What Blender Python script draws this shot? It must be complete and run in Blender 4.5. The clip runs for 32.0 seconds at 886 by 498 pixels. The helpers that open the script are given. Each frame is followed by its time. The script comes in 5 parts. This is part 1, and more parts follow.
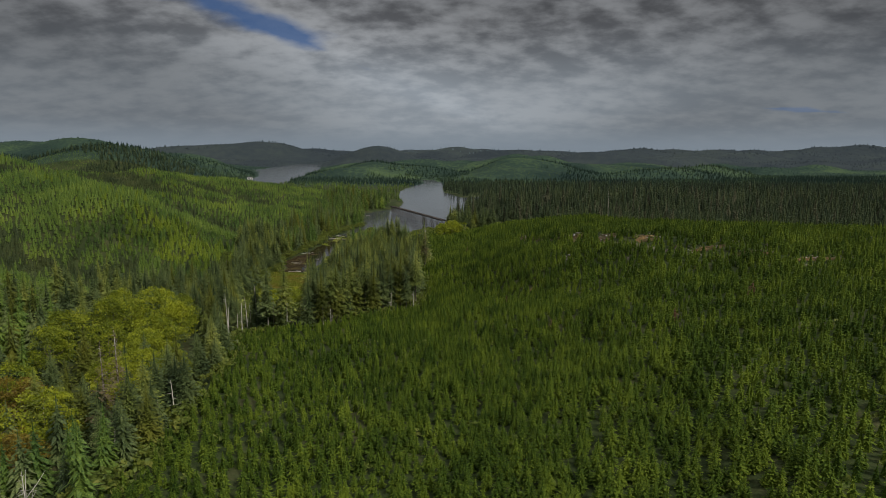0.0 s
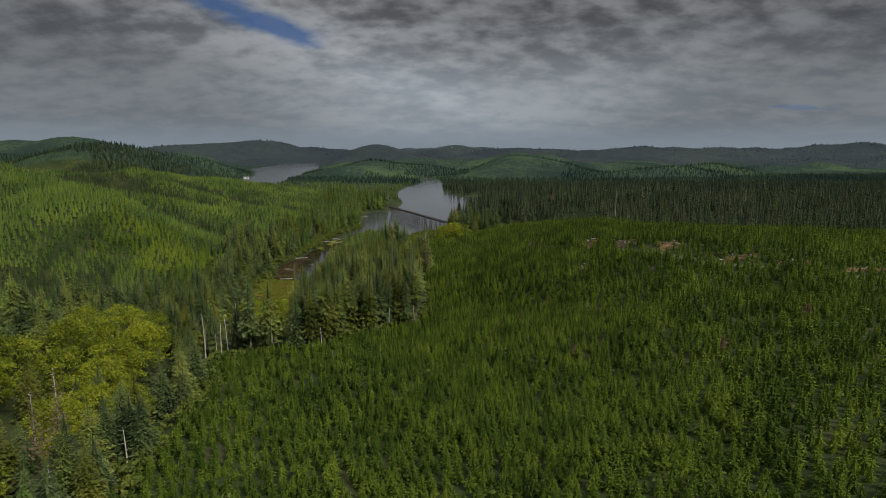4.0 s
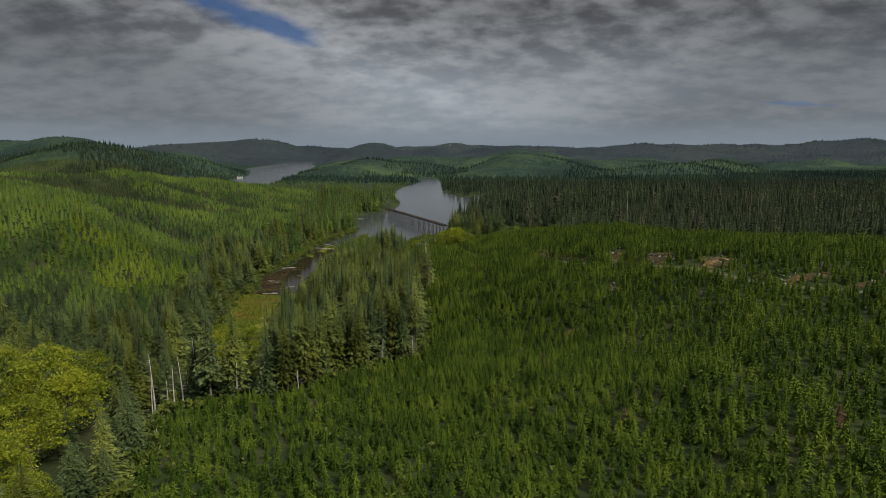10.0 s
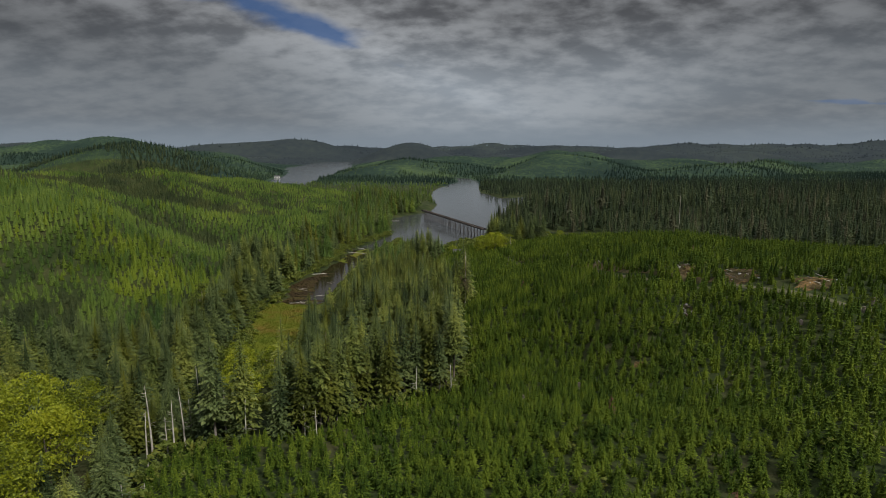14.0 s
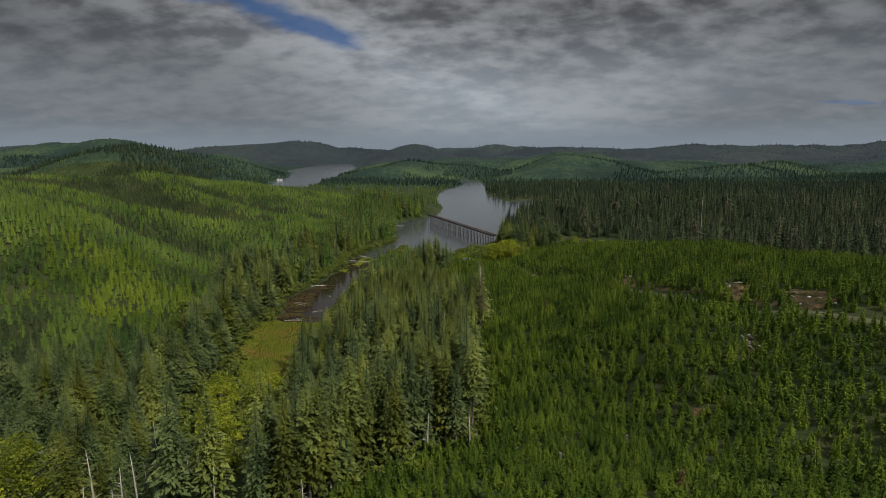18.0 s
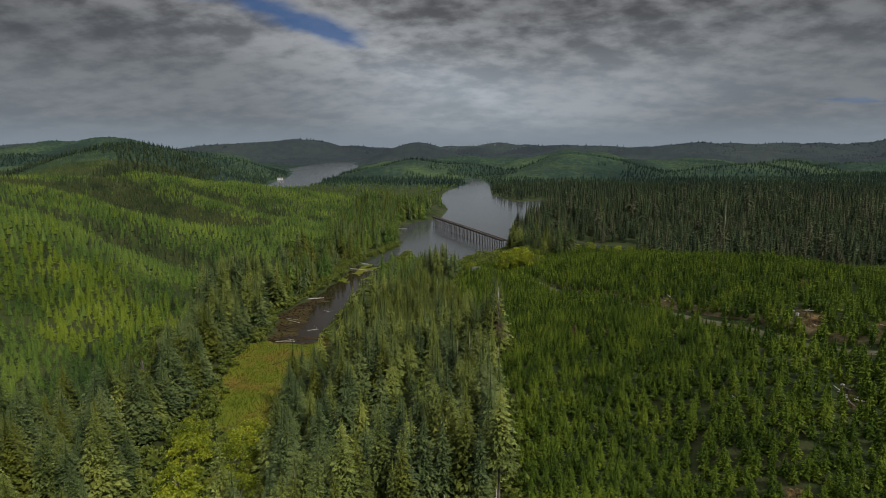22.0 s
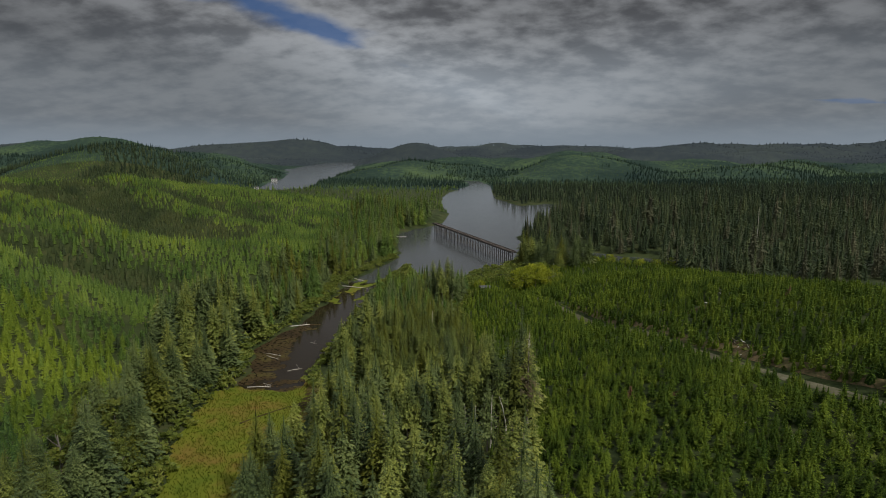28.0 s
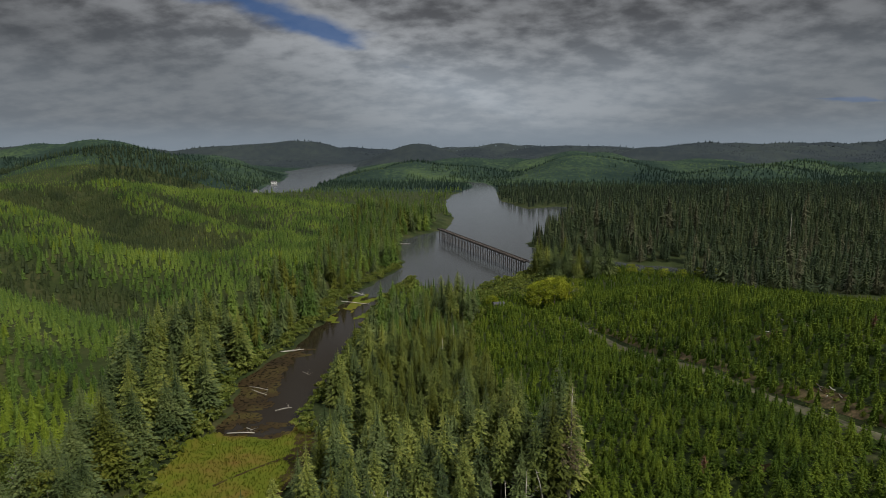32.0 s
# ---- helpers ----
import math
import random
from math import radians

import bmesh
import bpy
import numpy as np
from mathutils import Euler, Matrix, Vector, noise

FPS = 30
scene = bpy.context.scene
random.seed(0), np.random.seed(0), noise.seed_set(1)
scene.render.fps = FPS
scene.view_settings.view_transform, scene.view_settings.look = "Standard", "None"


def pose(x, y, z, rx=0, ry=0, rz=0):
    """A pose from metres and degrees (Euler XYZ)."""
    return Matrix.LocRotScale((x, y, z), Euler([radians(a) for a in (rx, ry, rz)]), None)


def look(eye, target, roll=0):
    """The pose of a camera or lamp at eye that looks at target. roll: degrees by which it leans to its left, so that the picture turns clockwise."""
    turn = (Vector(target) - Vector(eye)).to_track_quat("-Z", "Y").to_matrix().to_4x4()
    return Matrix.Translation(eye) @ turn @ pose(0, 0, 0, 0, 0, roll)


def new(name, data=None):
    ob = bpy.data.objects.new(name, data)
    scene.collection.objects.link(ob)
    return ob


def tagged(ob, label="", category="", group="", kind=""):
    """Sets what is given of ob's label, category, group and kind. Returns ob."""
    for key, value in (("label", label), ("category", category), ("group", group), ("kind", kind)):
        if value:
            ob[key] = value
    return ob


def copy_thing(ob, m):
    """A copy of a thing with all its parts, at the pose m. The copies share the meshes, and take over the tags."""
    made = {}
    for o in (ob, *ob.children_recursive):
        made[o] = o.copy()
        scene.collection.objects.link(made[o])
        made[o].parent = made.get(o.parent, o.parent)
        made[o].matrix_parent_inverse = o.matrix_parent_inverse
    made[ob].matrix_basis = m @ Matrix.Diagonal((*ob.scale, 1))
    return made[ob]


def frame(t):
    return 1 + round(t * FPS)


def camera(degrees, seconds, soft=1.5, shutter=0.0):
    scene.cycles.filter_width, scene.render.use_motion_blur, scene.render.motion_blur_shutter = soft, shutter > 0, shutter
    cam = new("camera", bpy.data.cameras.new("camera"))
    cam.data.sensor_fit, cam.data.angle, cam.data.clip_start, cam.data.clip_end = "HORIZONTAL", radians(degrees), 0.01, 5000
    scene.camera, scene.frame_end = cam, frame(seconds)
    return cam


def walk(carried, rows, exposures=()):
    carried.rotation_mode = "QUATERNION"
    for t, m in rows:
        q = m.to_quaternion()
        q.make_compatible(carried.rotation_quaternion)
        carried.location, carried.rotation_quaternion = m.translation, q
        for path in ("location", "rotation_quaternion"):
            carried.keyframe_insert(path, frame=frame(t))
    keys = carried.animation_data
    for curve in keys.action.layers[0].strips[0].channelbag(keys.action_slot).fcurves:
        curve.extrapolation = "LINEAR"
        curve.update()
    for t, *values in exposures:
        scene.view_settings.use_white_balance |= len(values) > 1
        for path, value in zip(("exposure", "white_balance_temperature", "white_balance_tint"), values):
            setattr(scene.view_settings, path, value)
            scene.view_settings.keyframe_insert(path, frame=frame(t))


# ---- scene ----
# The flight: seconds, place of the drone, heading to the left, tilt and lean in degrees.
cam = camera(73.76, 32.0, soft=0.75)
PATH = [
    (0.0, 0.00, 0.00, 60.00, -0.051, -9.415, 0.376),
    (2.0, -0.70, 9.37, 60.10, -0.042, -9.615, 0.346),
    (3.5, -1.14, 16.49, 60.17, -0.121, -9.596, 0.264),
    (5.5, -1.58, 26.14, 60.26, -0.179, -9.521, 0.149),
    (7.0, -1.90, 33.39, 60.36, -0.433, -9.542, 0.067),
    (8.4, -2.21, 40.16, 60.44, -0.485, -9.637, 0.012),
    (9.0, -2.34, 43.08, 60.46, -0.214, -9.677, -0.012),
    (11.0, -2.84, 52.89, 60.47, -0.412, -9.832, -0.065),
    (12.0, -3.21, 57.87, 60.41, -0.464, -9.844, -0.061),
    (12.5, -3.44, 60.39, 60.38, 0.658, -9.834, -0.048),
    (13.0, -3.70, 62.93, 60.34, 2.320, -9.818, -0.033),
    (13.5, -4.00, 65.48, 60.30, 3.037, -9.793, -0.020),
    (14.0, -4.34, 68.06, 60.25, 3.202, -9.769, -0.015),
    (14.5, -4.71, 70.65, 60.21, 3.287, -9.738, -0.025),
    (17.0, -6.84, 84.09, 60.07, 3.567, -9.604, -0.139),
    (20.0, -9.60, 100.87, 60.39, 3.683, -9.692, -0.148),
    (22.0, -11.57, 112.26, 60.95, 3.843, -9.799, -0.151),
    (23.0, -12.50, 118.03, 61.27, 3.889, -9.752, -0.146),
    (24.0, -13.39, 123.77, 61.56, 3.780, -9.679, -0.126),
    (25.5, -14.62, 132.22, 61.77, 3.705, -9.726, -0.107),
    (28.0, -16.69, 146.21, 61.66, 3.621, -9.777, -0.089),
    (30.0, -18.61, 157.81, 61.80, 3.669, -9.773, -0.194),
    (32.0, -20.61, 169.53, 62.09, 3.827, -9.712, -0.390),
]
EXPOSURES = ((0.0, -0.5), (9.0, -0.46), (20.0, -0.44), (25.5, -0.43), (28.0, -0.49), (32.0, -0.48))
walk(cam, [(t, pose(x, y, z, 90 + tilt, 0, turn) @ pose(0, 0, 0, 0, 0, lean)) for t, x, y, z, turn, tilt, lean in PATH],
     exposures=EXPOSURES)

# ---- daylight: broken cloud with a hazy sun from behind the drone ----
SUN_EL, SUN_AZ = radians(46), radians(132)      # azimuth clockwise from +y
world = bpy.data.worlds.new("world")
scene.world = world
world.use_nodes = True


def sky_nodes():
    nt = world.node_tree
    nt.nodes.clear()
    N, L = nt.nodes.new, nt.links.new

    def maths(op, a, b=None):
        m = N("ShaderNodeMath")
        m.operation = op
        for i, v in enumerate((a, b)):
            if v is None:
                continue
            if hasattr(v, "links"):
                L(v, m.inputs[i])
            else:
                m.inputs[i].default_value = v
        return m.outputs[0]

    def mix(fac, a, b):
        m = N("ShaderNodeMix")
        m.data_type = "RGBA"
        for sock, v in ((m.inputs[0], fac), (m.inputs[6], a), (m.inputs[7], b)):
            if hasattr(v, "links"):
                L(v, sock)
            else:
                sock.default_value = v
        return m.outputs[2]

    def ramp(fac, lo, hi):
        r = N("ShaderNodeMapRange")
        r.interpolation_type = "SMOOTHSTEP"
        L(fac, r.inputs[0])
        r.inputs[1].default_value, r.inputs[2].default_value = lo, hi
        return r.outputs[0]

    tc = N("ShaderNodeTexCoord")
    sep = N("ShaderNodeSeparateXYZ")
    L(tc.outputs["Generated"], sep.inputs[0])
    up = maths("MAXIMUM", sep.outputs[2], 0.0)
    den = maths("ADD", up, 0.1)
    px, py = maths("DIVIDE", sep.outputs[0], den), maths("DIVIDE", sep.outputs[1], den)
    com = N("ShaderNodeCombineXYZ")
    den2 = maths("ADD", up, 0.3)
    L(maths("DIVIDE", sep.outputs[0], den2), com.inputs[0]), L(maths("DIVIDE", sep.outputs[1], den2), com.inputs[1])

    def cloud(scale, detail, shift, rough=0.55):
        mp = N("ShaderNodeMapping")
        L(com.outputs[0], mp.inputs[0])
        mp.inputs["Location"].default_value = shift
        mp.inputs["Scale"].default_value = (0.85, 1.0, 1)
        n = N("ShaderNodeTexNoise")
        n.inputs["Scale"].default_value, n.inputs["Detail"].default_value = scale, detail
        n.inputs["Roughness"].default_value = rough
        L(mp.outputs[0], n.inputs["Vector"])
        return n.outputs["Fac"]

    sky = N("ShaderNodeTexSky")
    sky.sky_type, sky.sun_disc = "NISHITA", False
    sky.sun_elevation, sky.sun_rotation = SUN_EL, SUN_AZ
    sky.air_density, sky.dust_density = 1.0, 0.2
    dim = N("ShaderNodeVectorMath")
    dim.operation = "SCALE"
    dim.inputs["Scale"].default_value = 0.06
    blue = mix(0.8, sky.outputs[0], (0.9, 2.5, 6.8, 1))
    L(blue, dim.inputs[0])
    big, fine = cloud(2.1, 4, (3.1, 0.4, 0), 0.5), cloud(8.5, 8, (1.7, 5.2, 2), 0.54)
    tone = maths("ADD", maths("MULTIPLY", big, 0.4), maths("MULTIPLY", fine, 0.6))
    grey = mix(ramp(tone, 0.38, 0.62), (0.116, 0.121, 0.132, 1), (0.344, 0.358, 0.378, 1))
    # cover is heavier and darker higher up, thin and pale towards the horizon
    high = ramp(up, 0.05, 0.22)
    pale = mix(ramp(tone, 0.38, 0.62), (0.308, 0.350, 0.396, 1), (0.405, 0.444, 0.484, 1))
    cover = mix(high, pale, grey)
    # two rifts of blue: one high and slanting, one low and thin
    torn = maths("MULTIPLY", maths("SUBTRACT", cloud(5.6, 6, (0.2, 0.7, 4), 0.5), 0.5), 0.6)
    across = maths("ABSOLUTE", maths("ADD", maths("SUBTRACT", px, maths("MULTIPLY", py, 0.404)), 2.27))
    along = maths("MULTIPLY", maths("MAXIMUM", maths("SUBTRACT", maths("ABSOLUTE", maths("SUBTRACT", py, 3.1)), 0.4), 0.0), 0.28)
    rift = ramp(maths("ADD", maths("ADD", across, along), torn), -0.06, 0.22)
    low_x = maths("MULTIPLY", maths("MAXIMUM", maths("SUBTRACT", maths("ABSOLUTE", maths("SUBTRACT", px, 3.1)), 0.12), 0.0), 0.5)
    low_y = maths("ABSOLUTE", maths("SUBTRACT", py, 5.35))
    rift2 = ramp(maths("ADD", maths("ADD", low_x, low_y), torn), -0.08, 0.14)
    # cloud thins and brightens towards the rift
    thin = N("ShaderNodeVectorMath")
    thin.operation = "SCALE"
    L(cover, thin.inputs[0])
    # darkening towards the sides is a lens vignette put into the cloud colour
    vignette = ramp(maths("ABSOLUTE", maths("SUBTRACT", px, 0.15)), 0.5, 2.6)
    L(maths("SUBTRACT", maths("SUBTRACT", 1.46, maths("MULTIPLY", ramp(maths("ADD", across, along), 0.05, 1.3), 0.38)), maths("MULTIPLY", vignette, 0.42)), thin.inputs["Scale"])
    cover = thin.outputs[0]
    gap = maths("MULTIPLY", maths("MAXIMUM", rift, 0.14), maths("MAXIMUM", rift2, 0.55))
    full = mix(gap, dim.outputs[0], cover)
    # the unseen sky overhead is brightened to raise the ambient light
    lit = N("ShaderNodeVectorMath")
    lit.operation = "SCALE"
    L(full, lit.inputs[0])
    L(maths("ADD", maths("SUBTRACT", maths("MULTIPLY", ramp(up, 0.34, 0.75), 3.4), maths("MULTIPLY", ramp(up, 0.08, 0.28), 0.28)), 1.0), lit.inputs["Scale"])
    full = lit.outputs[0]
    haze = mix(ramp(sep.outputs[2], 0.0, 0.055), (0.28, 0.335, 0.395, 1), full)
    bg = N("ShaderNodeBackground")
    L(haze, bg.inputs[0])
    bg.inputs[1].default_value = 1.0
    out = N("ShaderNodeOutputWorld")
    L(bg.outputs[0], out.inputs[0])


sky_nodes()
sun = new("sun", bpy.data.lights.new("sun", "SUN"))
sun.data.energy, sun.data.angle, sun.data.color = 4.4, radians(6.0), (1.0, 0.95, 0.86)
to_sun = Vector((math.sin(SUN_AZ) * math.cos(SUN_EL), math.cos(SUN_AZ) * math.cos(SUN_EL), math.sin(SUN_EL)))
sun.matrix_world = look(to_sun * 300, (0, 0, 0))


# ---- materials ----
def material(name, colours, rough=0.7, scale=1.0, island=0.0, bump=0.0, bump_scale=6.0, spec=0.3, stops=None, metal=0.0, fine=None, leaf=0.0, lace=0.0, gaps=0.5, flat=1.0, grain=0.45):
    """A noise-varied surface. colours: two or three tones, mixed by a noise of that scale in metres and, by island, at random from piece to piece."""
    m = bpy.data.materials.new(name)
    m.use_nodes = True
    nt = m.node_tree
    N, L = nt.nodes.new, nt.links.new
    b = nt.nodes["Principled BSDF"]
    b.inputs["Roughness"].default_value = rough
    b.inputs["Specular IOR Level"].default_value = spec
    b.inputs["Metallic"].default_value = metal
    geo = N("ShaderNodeNewGeometry")
    noise_a = N("ShaderNodeTexNoise")
    noise_a.inputs["Scale"].default_value, noise_a.inputs["Detail"].default_value = 1.0 / scale, 4
    L(geo.outputs["Position"], noise_a.inputs["Vector"])
    noise_b = N("ShaderNodeTexNoise")
    noise_b.inputs["Scale"].default_value, noise_b.inputs["Detail"].default_value = 1.0 / (fine or scale * 0.12), 3
    lay = N("ShaderNodeVectorMath")
    lay.operation = "MULTIPLY"
    lay.inputs[1].default_value = (1, 1, flat)
    L(geo.outputs["Position"], lay.inputs[0])
    L(lay.outputs[0], noise_b.inputs["Vector"])
    add = N("ShaderNodeMath")
    add.operation = "MULTIPLY_ADD"
    L(noise_b.outputs["Fac"], add.inputs[0])
    add.inputs[1].default_value = grain
    half = N("ShaderNodeMath")
    half.operation = "MULTIPLY_ADD"
    L(noise_a.outputs["Fac"], half.inputs[0])
    half.inputs[1].default_value, half.inputs[2].default_value = 0.9, 0.045 - 0.5 * grain
    L(half.outputs[0], add.inputs[2])
    fac = add.outputs[0]
    if island:
        info = N("ShaderNodeObjectInfo")
        both = N("ShaderNodeMath")
        both.operation = "ADD"
        L(geo.outputs["Random Per Island"], both.inputs[0])
        L(info.outputs["Random"], both.inputs[1])
        pick = N("ShaderNodeMath")
        pick.operation = "MULTIPLY_ADD"
        L(both.outputs[0], pick.inputs[0])
        pick.inputs[1].default_value = island
        minus = N("ShaderNodeMath")
        minus.operation = "SUBTRACT"
        L(fac, minus.inputs[0])
        minus.inputs[1].default_value = island
        L(minus.outputs[0], pick.inputs[2])
        fac = pick.outputs[0]
    ramp = N("ShaderNodeValToRGB")
    ramp.color_ramp.elements.remove(ramp.color_ramp.elements[1])
    stops = stops or [0.25 + 0.5 * i / (len(colours) - 1) for i in range(len(colours))]
    for i, (s, c) in enumerate(zip(stops, colours)):
        e = ramp.color_ramp.elements[0] if i == 0 else ramp.color_ramp.elements.new(s)
        e.position, e.color = s, (*c, 1)
    L(fac, ramp.inputs[0])
    L(ramp.outputs[0], b.inputs["Base Color"])
    if leaf:
        back = N("ShaderNodeBsdfTranslucent")
        L(ramp.outputs[0], back.inputs[0])
        blend = N("ShaderNodeMixShader")
        blend.inputs[0].default_value = leaf
        L(b.outputs[0], blend.inputs[1]), L(back.outputs[0], blend.inputs[2])
        L(blend.outputs[0], nt.nodes["Material Output"].inputs[0])
    if lace:
        holes = N("ShaderNodeTexNoise")
        holes.inputs["Scale"].default_value, holes.inputs["Detail"].default_value = 1.0 / lace, 2.5
        holes.inputs["Roughness"].default_value = 0.65
        L(lay.outputs[0], holes.inputs["Vector"])
        cut = N("ShaderNodeMath")
        cut.operation = "GREATER_THAN"
        L(holes.outputs["Fac"], cut.inputs[0])
        cut.inputs[1].default_value = gaps
        clear = N("ShaderNodeBsdfTransparent")
        sieve = N("ShaderNodeMixShader")
        L(cut.outputs[0], sieve.inputs[0])
        L(clear.outputs[0], sieve.inputs[1]), L(nt.nodes["Material Output"].inputs[0].links[0].from_socket, sieve.inputs[2])
        L(sieve.outputs[0], nt.nodes["Material Output"].inputs[0])
    if bump:
        nb = N("ShaderNodeTexNoise")
        nb.inputs["Scale"].default_value, nb.inputs["Detail"].default_value = bump_scale, 5
        L(geo.outputs["Position"], nb.inputs["Vector"])
        bp = N("ShaderNodeBump")
        bp.inputs["Strength"].default_value, bp.inputs["Distance"].default_value = 0.8, bump
        L(nb.outputs["Fac"], bp.inputs["Height"])
        L(bp.outputs[0], b.inputs["Normal"])
    return m


YOUNG = material("young_fir_needles", [(0.015, 0.036, 0.005), (0.064, 0.104, 0.011), (0.158, 0.204, 0.020)], 0.75, 6, 0.12, spec=0.12, fine=0.22, leaf=0.3, flat=2.0, grain=0.95)
HILL = material("hillside_fir_needles", [(0.027, 0.065, 0.015), (0.113, 0.180, 0.028), (0.238, 0.302, 0.046)], 0.65, 22, 0.07, fine=0.22, leaf=0.3, flat=2.0, grain=0.95)
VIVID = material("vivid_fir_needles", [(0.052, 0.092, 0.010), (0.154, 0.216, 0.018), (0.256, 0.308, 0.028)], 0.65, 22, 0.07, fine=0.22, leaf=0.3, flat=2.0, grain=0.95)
# blue-green firs, darkened further to carry the hillside's shade in their colour
BLUE_SHADE = material("shaded_blue_green_needles", [(0.016, 0.029, 0.010), (0.047, 0.067, 0.021), (0.090, 0.103, 0.030)], 0.68, 22, 0.07, fine=0.22, leaf=0.25, flat=2.0, grain=0.95)
OLD = material("spruce_needles", [(0.026, 0.046, 0.011), (0.130, 0.164, 0.034), (0.292, 0.312, 0.066)], 0.68, 7, 0.12, fine=0.22, leaf=0.3, flat=2.0, grain=0.95)
DUSK = material("blue_grey_spruce_needles", [(0.016, 0.033, 0.012), (0.086, 0.121, 0.038), (0.190, 0.226, 0.072)], 0.68, 7, 0.12, fine=0.22, leaf=0.3, flat=2.0, grain=0.95)
OLIVE = material("olive_hemlock_needles", [(0.022, 0.031, 0.004), (0.095, 0.116, 0.014), (0.181, 0.184, 0.025)], 0.68, 7, 0.12, fine=0.22, leaf=0.3, flat=2.0, grain=0.95)
DEEP = material("old_forest_needles", [(0.010, 0.019, 0.009), (0.034, 0.056, 0.022), (0.090, 0.110, 0.042)], 0.7, 16, 0.14, fine=0.8, leaf=0.2, flat=1.8, grain=0.7)
GREYED = material("grey_olive_needles", [(0.030, 0.033, 0.018), (0.070, 0.076, 0.038), (0.130, 0.128, 0.070)], 0.7, 16, 0.14, fine=0.8, leaf=0.2, flat=1.8, grain=0.7)
# FAR, FARTHEST, HORIZON: haze mixed into the base colour, bluer ring by ring
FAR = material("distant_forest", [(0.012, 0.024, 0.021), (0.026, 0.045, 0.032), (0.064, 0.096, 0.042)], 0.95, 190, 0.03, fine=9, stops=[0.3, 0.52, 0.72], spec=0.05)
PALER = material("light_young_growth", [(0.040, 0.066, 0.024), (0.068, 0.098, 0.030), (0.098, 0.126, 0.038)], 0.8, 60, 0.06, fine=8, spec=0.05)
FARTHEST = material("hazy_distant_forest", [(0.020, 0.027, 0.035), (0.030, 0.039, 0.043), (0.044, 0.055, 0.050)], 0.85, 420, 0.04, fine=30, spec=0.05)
HORIZON = material("haze_blue_horizon_forest", [(0.060, 0.082, 0.096), (0.074, 0.098, 0.110), (0.088, 0.112, 0.118)], 0.9, 500, 0.02, fine=60)
BROWN_FIR = material("browned_needles", [(0.07, 0.055, 0.03), (0.13, 0.10, 0.05), (0.19, 0.155, 0.08)], 0.7, 3, 0.2, leaf=0.2, fine=0.2, lace=0.3, gaps=0.52, flat=2.4)
RED_FIR = material("dead_red_needles", [(0.070, 0.036, 0.018), (0.115, 0.056, 0.026)], 0.7, 2, 0.2, flat=2.4)
MAPLE = material("yellowing_maple_leaves", [(0.075, 0.100, 0.008), (0.205, 0.245, 0.014), (0.345, 0.365, 0.022)], 0.6, 3.5, 0.22, leaf=0.35, fine=0.5, grain=0.8)
OCHRE = material("ochre_maple_leaves", [(0.12, 0.085, 0.014), (0.20, 0.15, 0.018), (0.27, 0.20, 0.025)], 0.6, 3.5, 0.22, leaf=0.35, fine=0.5, grain=0.8)
SHRUB = material("shrub_leaves", [(0.06, 0.085, 0.016), (0.115, 0.15, 0.022), (0.19, 0.20, 0.035)], 0.65, 4, 0.2, leaf=0.3)
BARK = material("conifer_bark", [(0.07, 0.055, 0.045), (0.16, 0.13, 0.11), (0.26, 0.23, 0.20)], 0.9, 1.2, 0.1, 0.03, 9)
PALE_BARK = material("pale_fir_bark", [(0.09, 0.08, 0.07), (0.18, 0.16, 0.14), (0.29, 0.265, 0.235)], 0.9, 1.2, 0.1, 0.03, 9)
PALE = material("bleached_dead_wood", [(0.22, 0.20, 0.17), (0.42, 0.39, 0.34), (0.58, 0.55, 0.49)], 0.85, 1.0, 0.1, 0.01, 12)
TIMBER = material("weathered_trestle_timber", [(0.042, 0.036, 0.032), (0.085, 0.072, 0.063), (0.14, 0.12, 0.105)], 0.9, 1.5, 0.12, 0.01, 8)
RUST = material("rusty_rail", [(0.060, 0.040, 0.034), (0.105, 0.068, 0.056)], 0.8, 1.0, 0.05)
GROUND = material("forest_floor", [(0.014, 0.022, 0.007), (0.030, 0.042, 0.012), (0.060, 0.058, 0.024)], 0.95, 11, 0, 0.25, 1.3, 0.15, fine=0.9)
GRASS = material("marsh_grass", [(0.054, 0.086, 0.007), (0.094, 0.108, 0.010), (0.140, 0.085, 0.022)], 0.9, 13, 0.04, 0.03, 5, 0.1, fine=2.2, grain=0.35)
GRAVEL = material("gravel_road", [(0.060, 0.060, 0.032), (0.100, 0.094, 0.056), (0.150, 0.138, 0.092)], 0.95, 2.5, 0, 0.03, 7, 0.15)
SOIL = material("bare_orange_soil", [(0.030, 0.030, 0.011), (0.070, 0.050, 0.021), (0.27, 0.165, 0.070)], 0.95, 3.5, 0.1, 0.12, 2, 0.15, fine=0.5)
ROCK = material("pale_rock", [(0.210, 0.203, 0.189), (0.336, 0.322, 0.294)], 0.9, 1.0, 0.2, 0.04, 4)
WHITE = material("white_boathouse_paint", [(0.62, 0.62, 0.60), (0.78, 0.78, 0.76)], 0.6, 3)
DARKROOF = material("dark_roof", [(0.05, 0.05, 0.05), (0.10, 0.10, 0.10)], 0.8, 2)
MUD = material("pond_weed_mud", [(0.020, 0.014, 0.007), (0.040, 0.027, 0.011), (0.070, 0.060, 0.016)], 0.9, 7, 0, 0.03, 2, 0.1, fine=0.8, lace=1.1, gaps=0.44)
VERGE_EARTH = material("roadside_earth", [(0.045, 0.045, 0.017), (0.085, 0.070, 0.032), (0.19, 0.13, 0.07)], 0.95, 4, 0.1, 0.1, 2, 0.15, fine=0.6, grain=0.9)


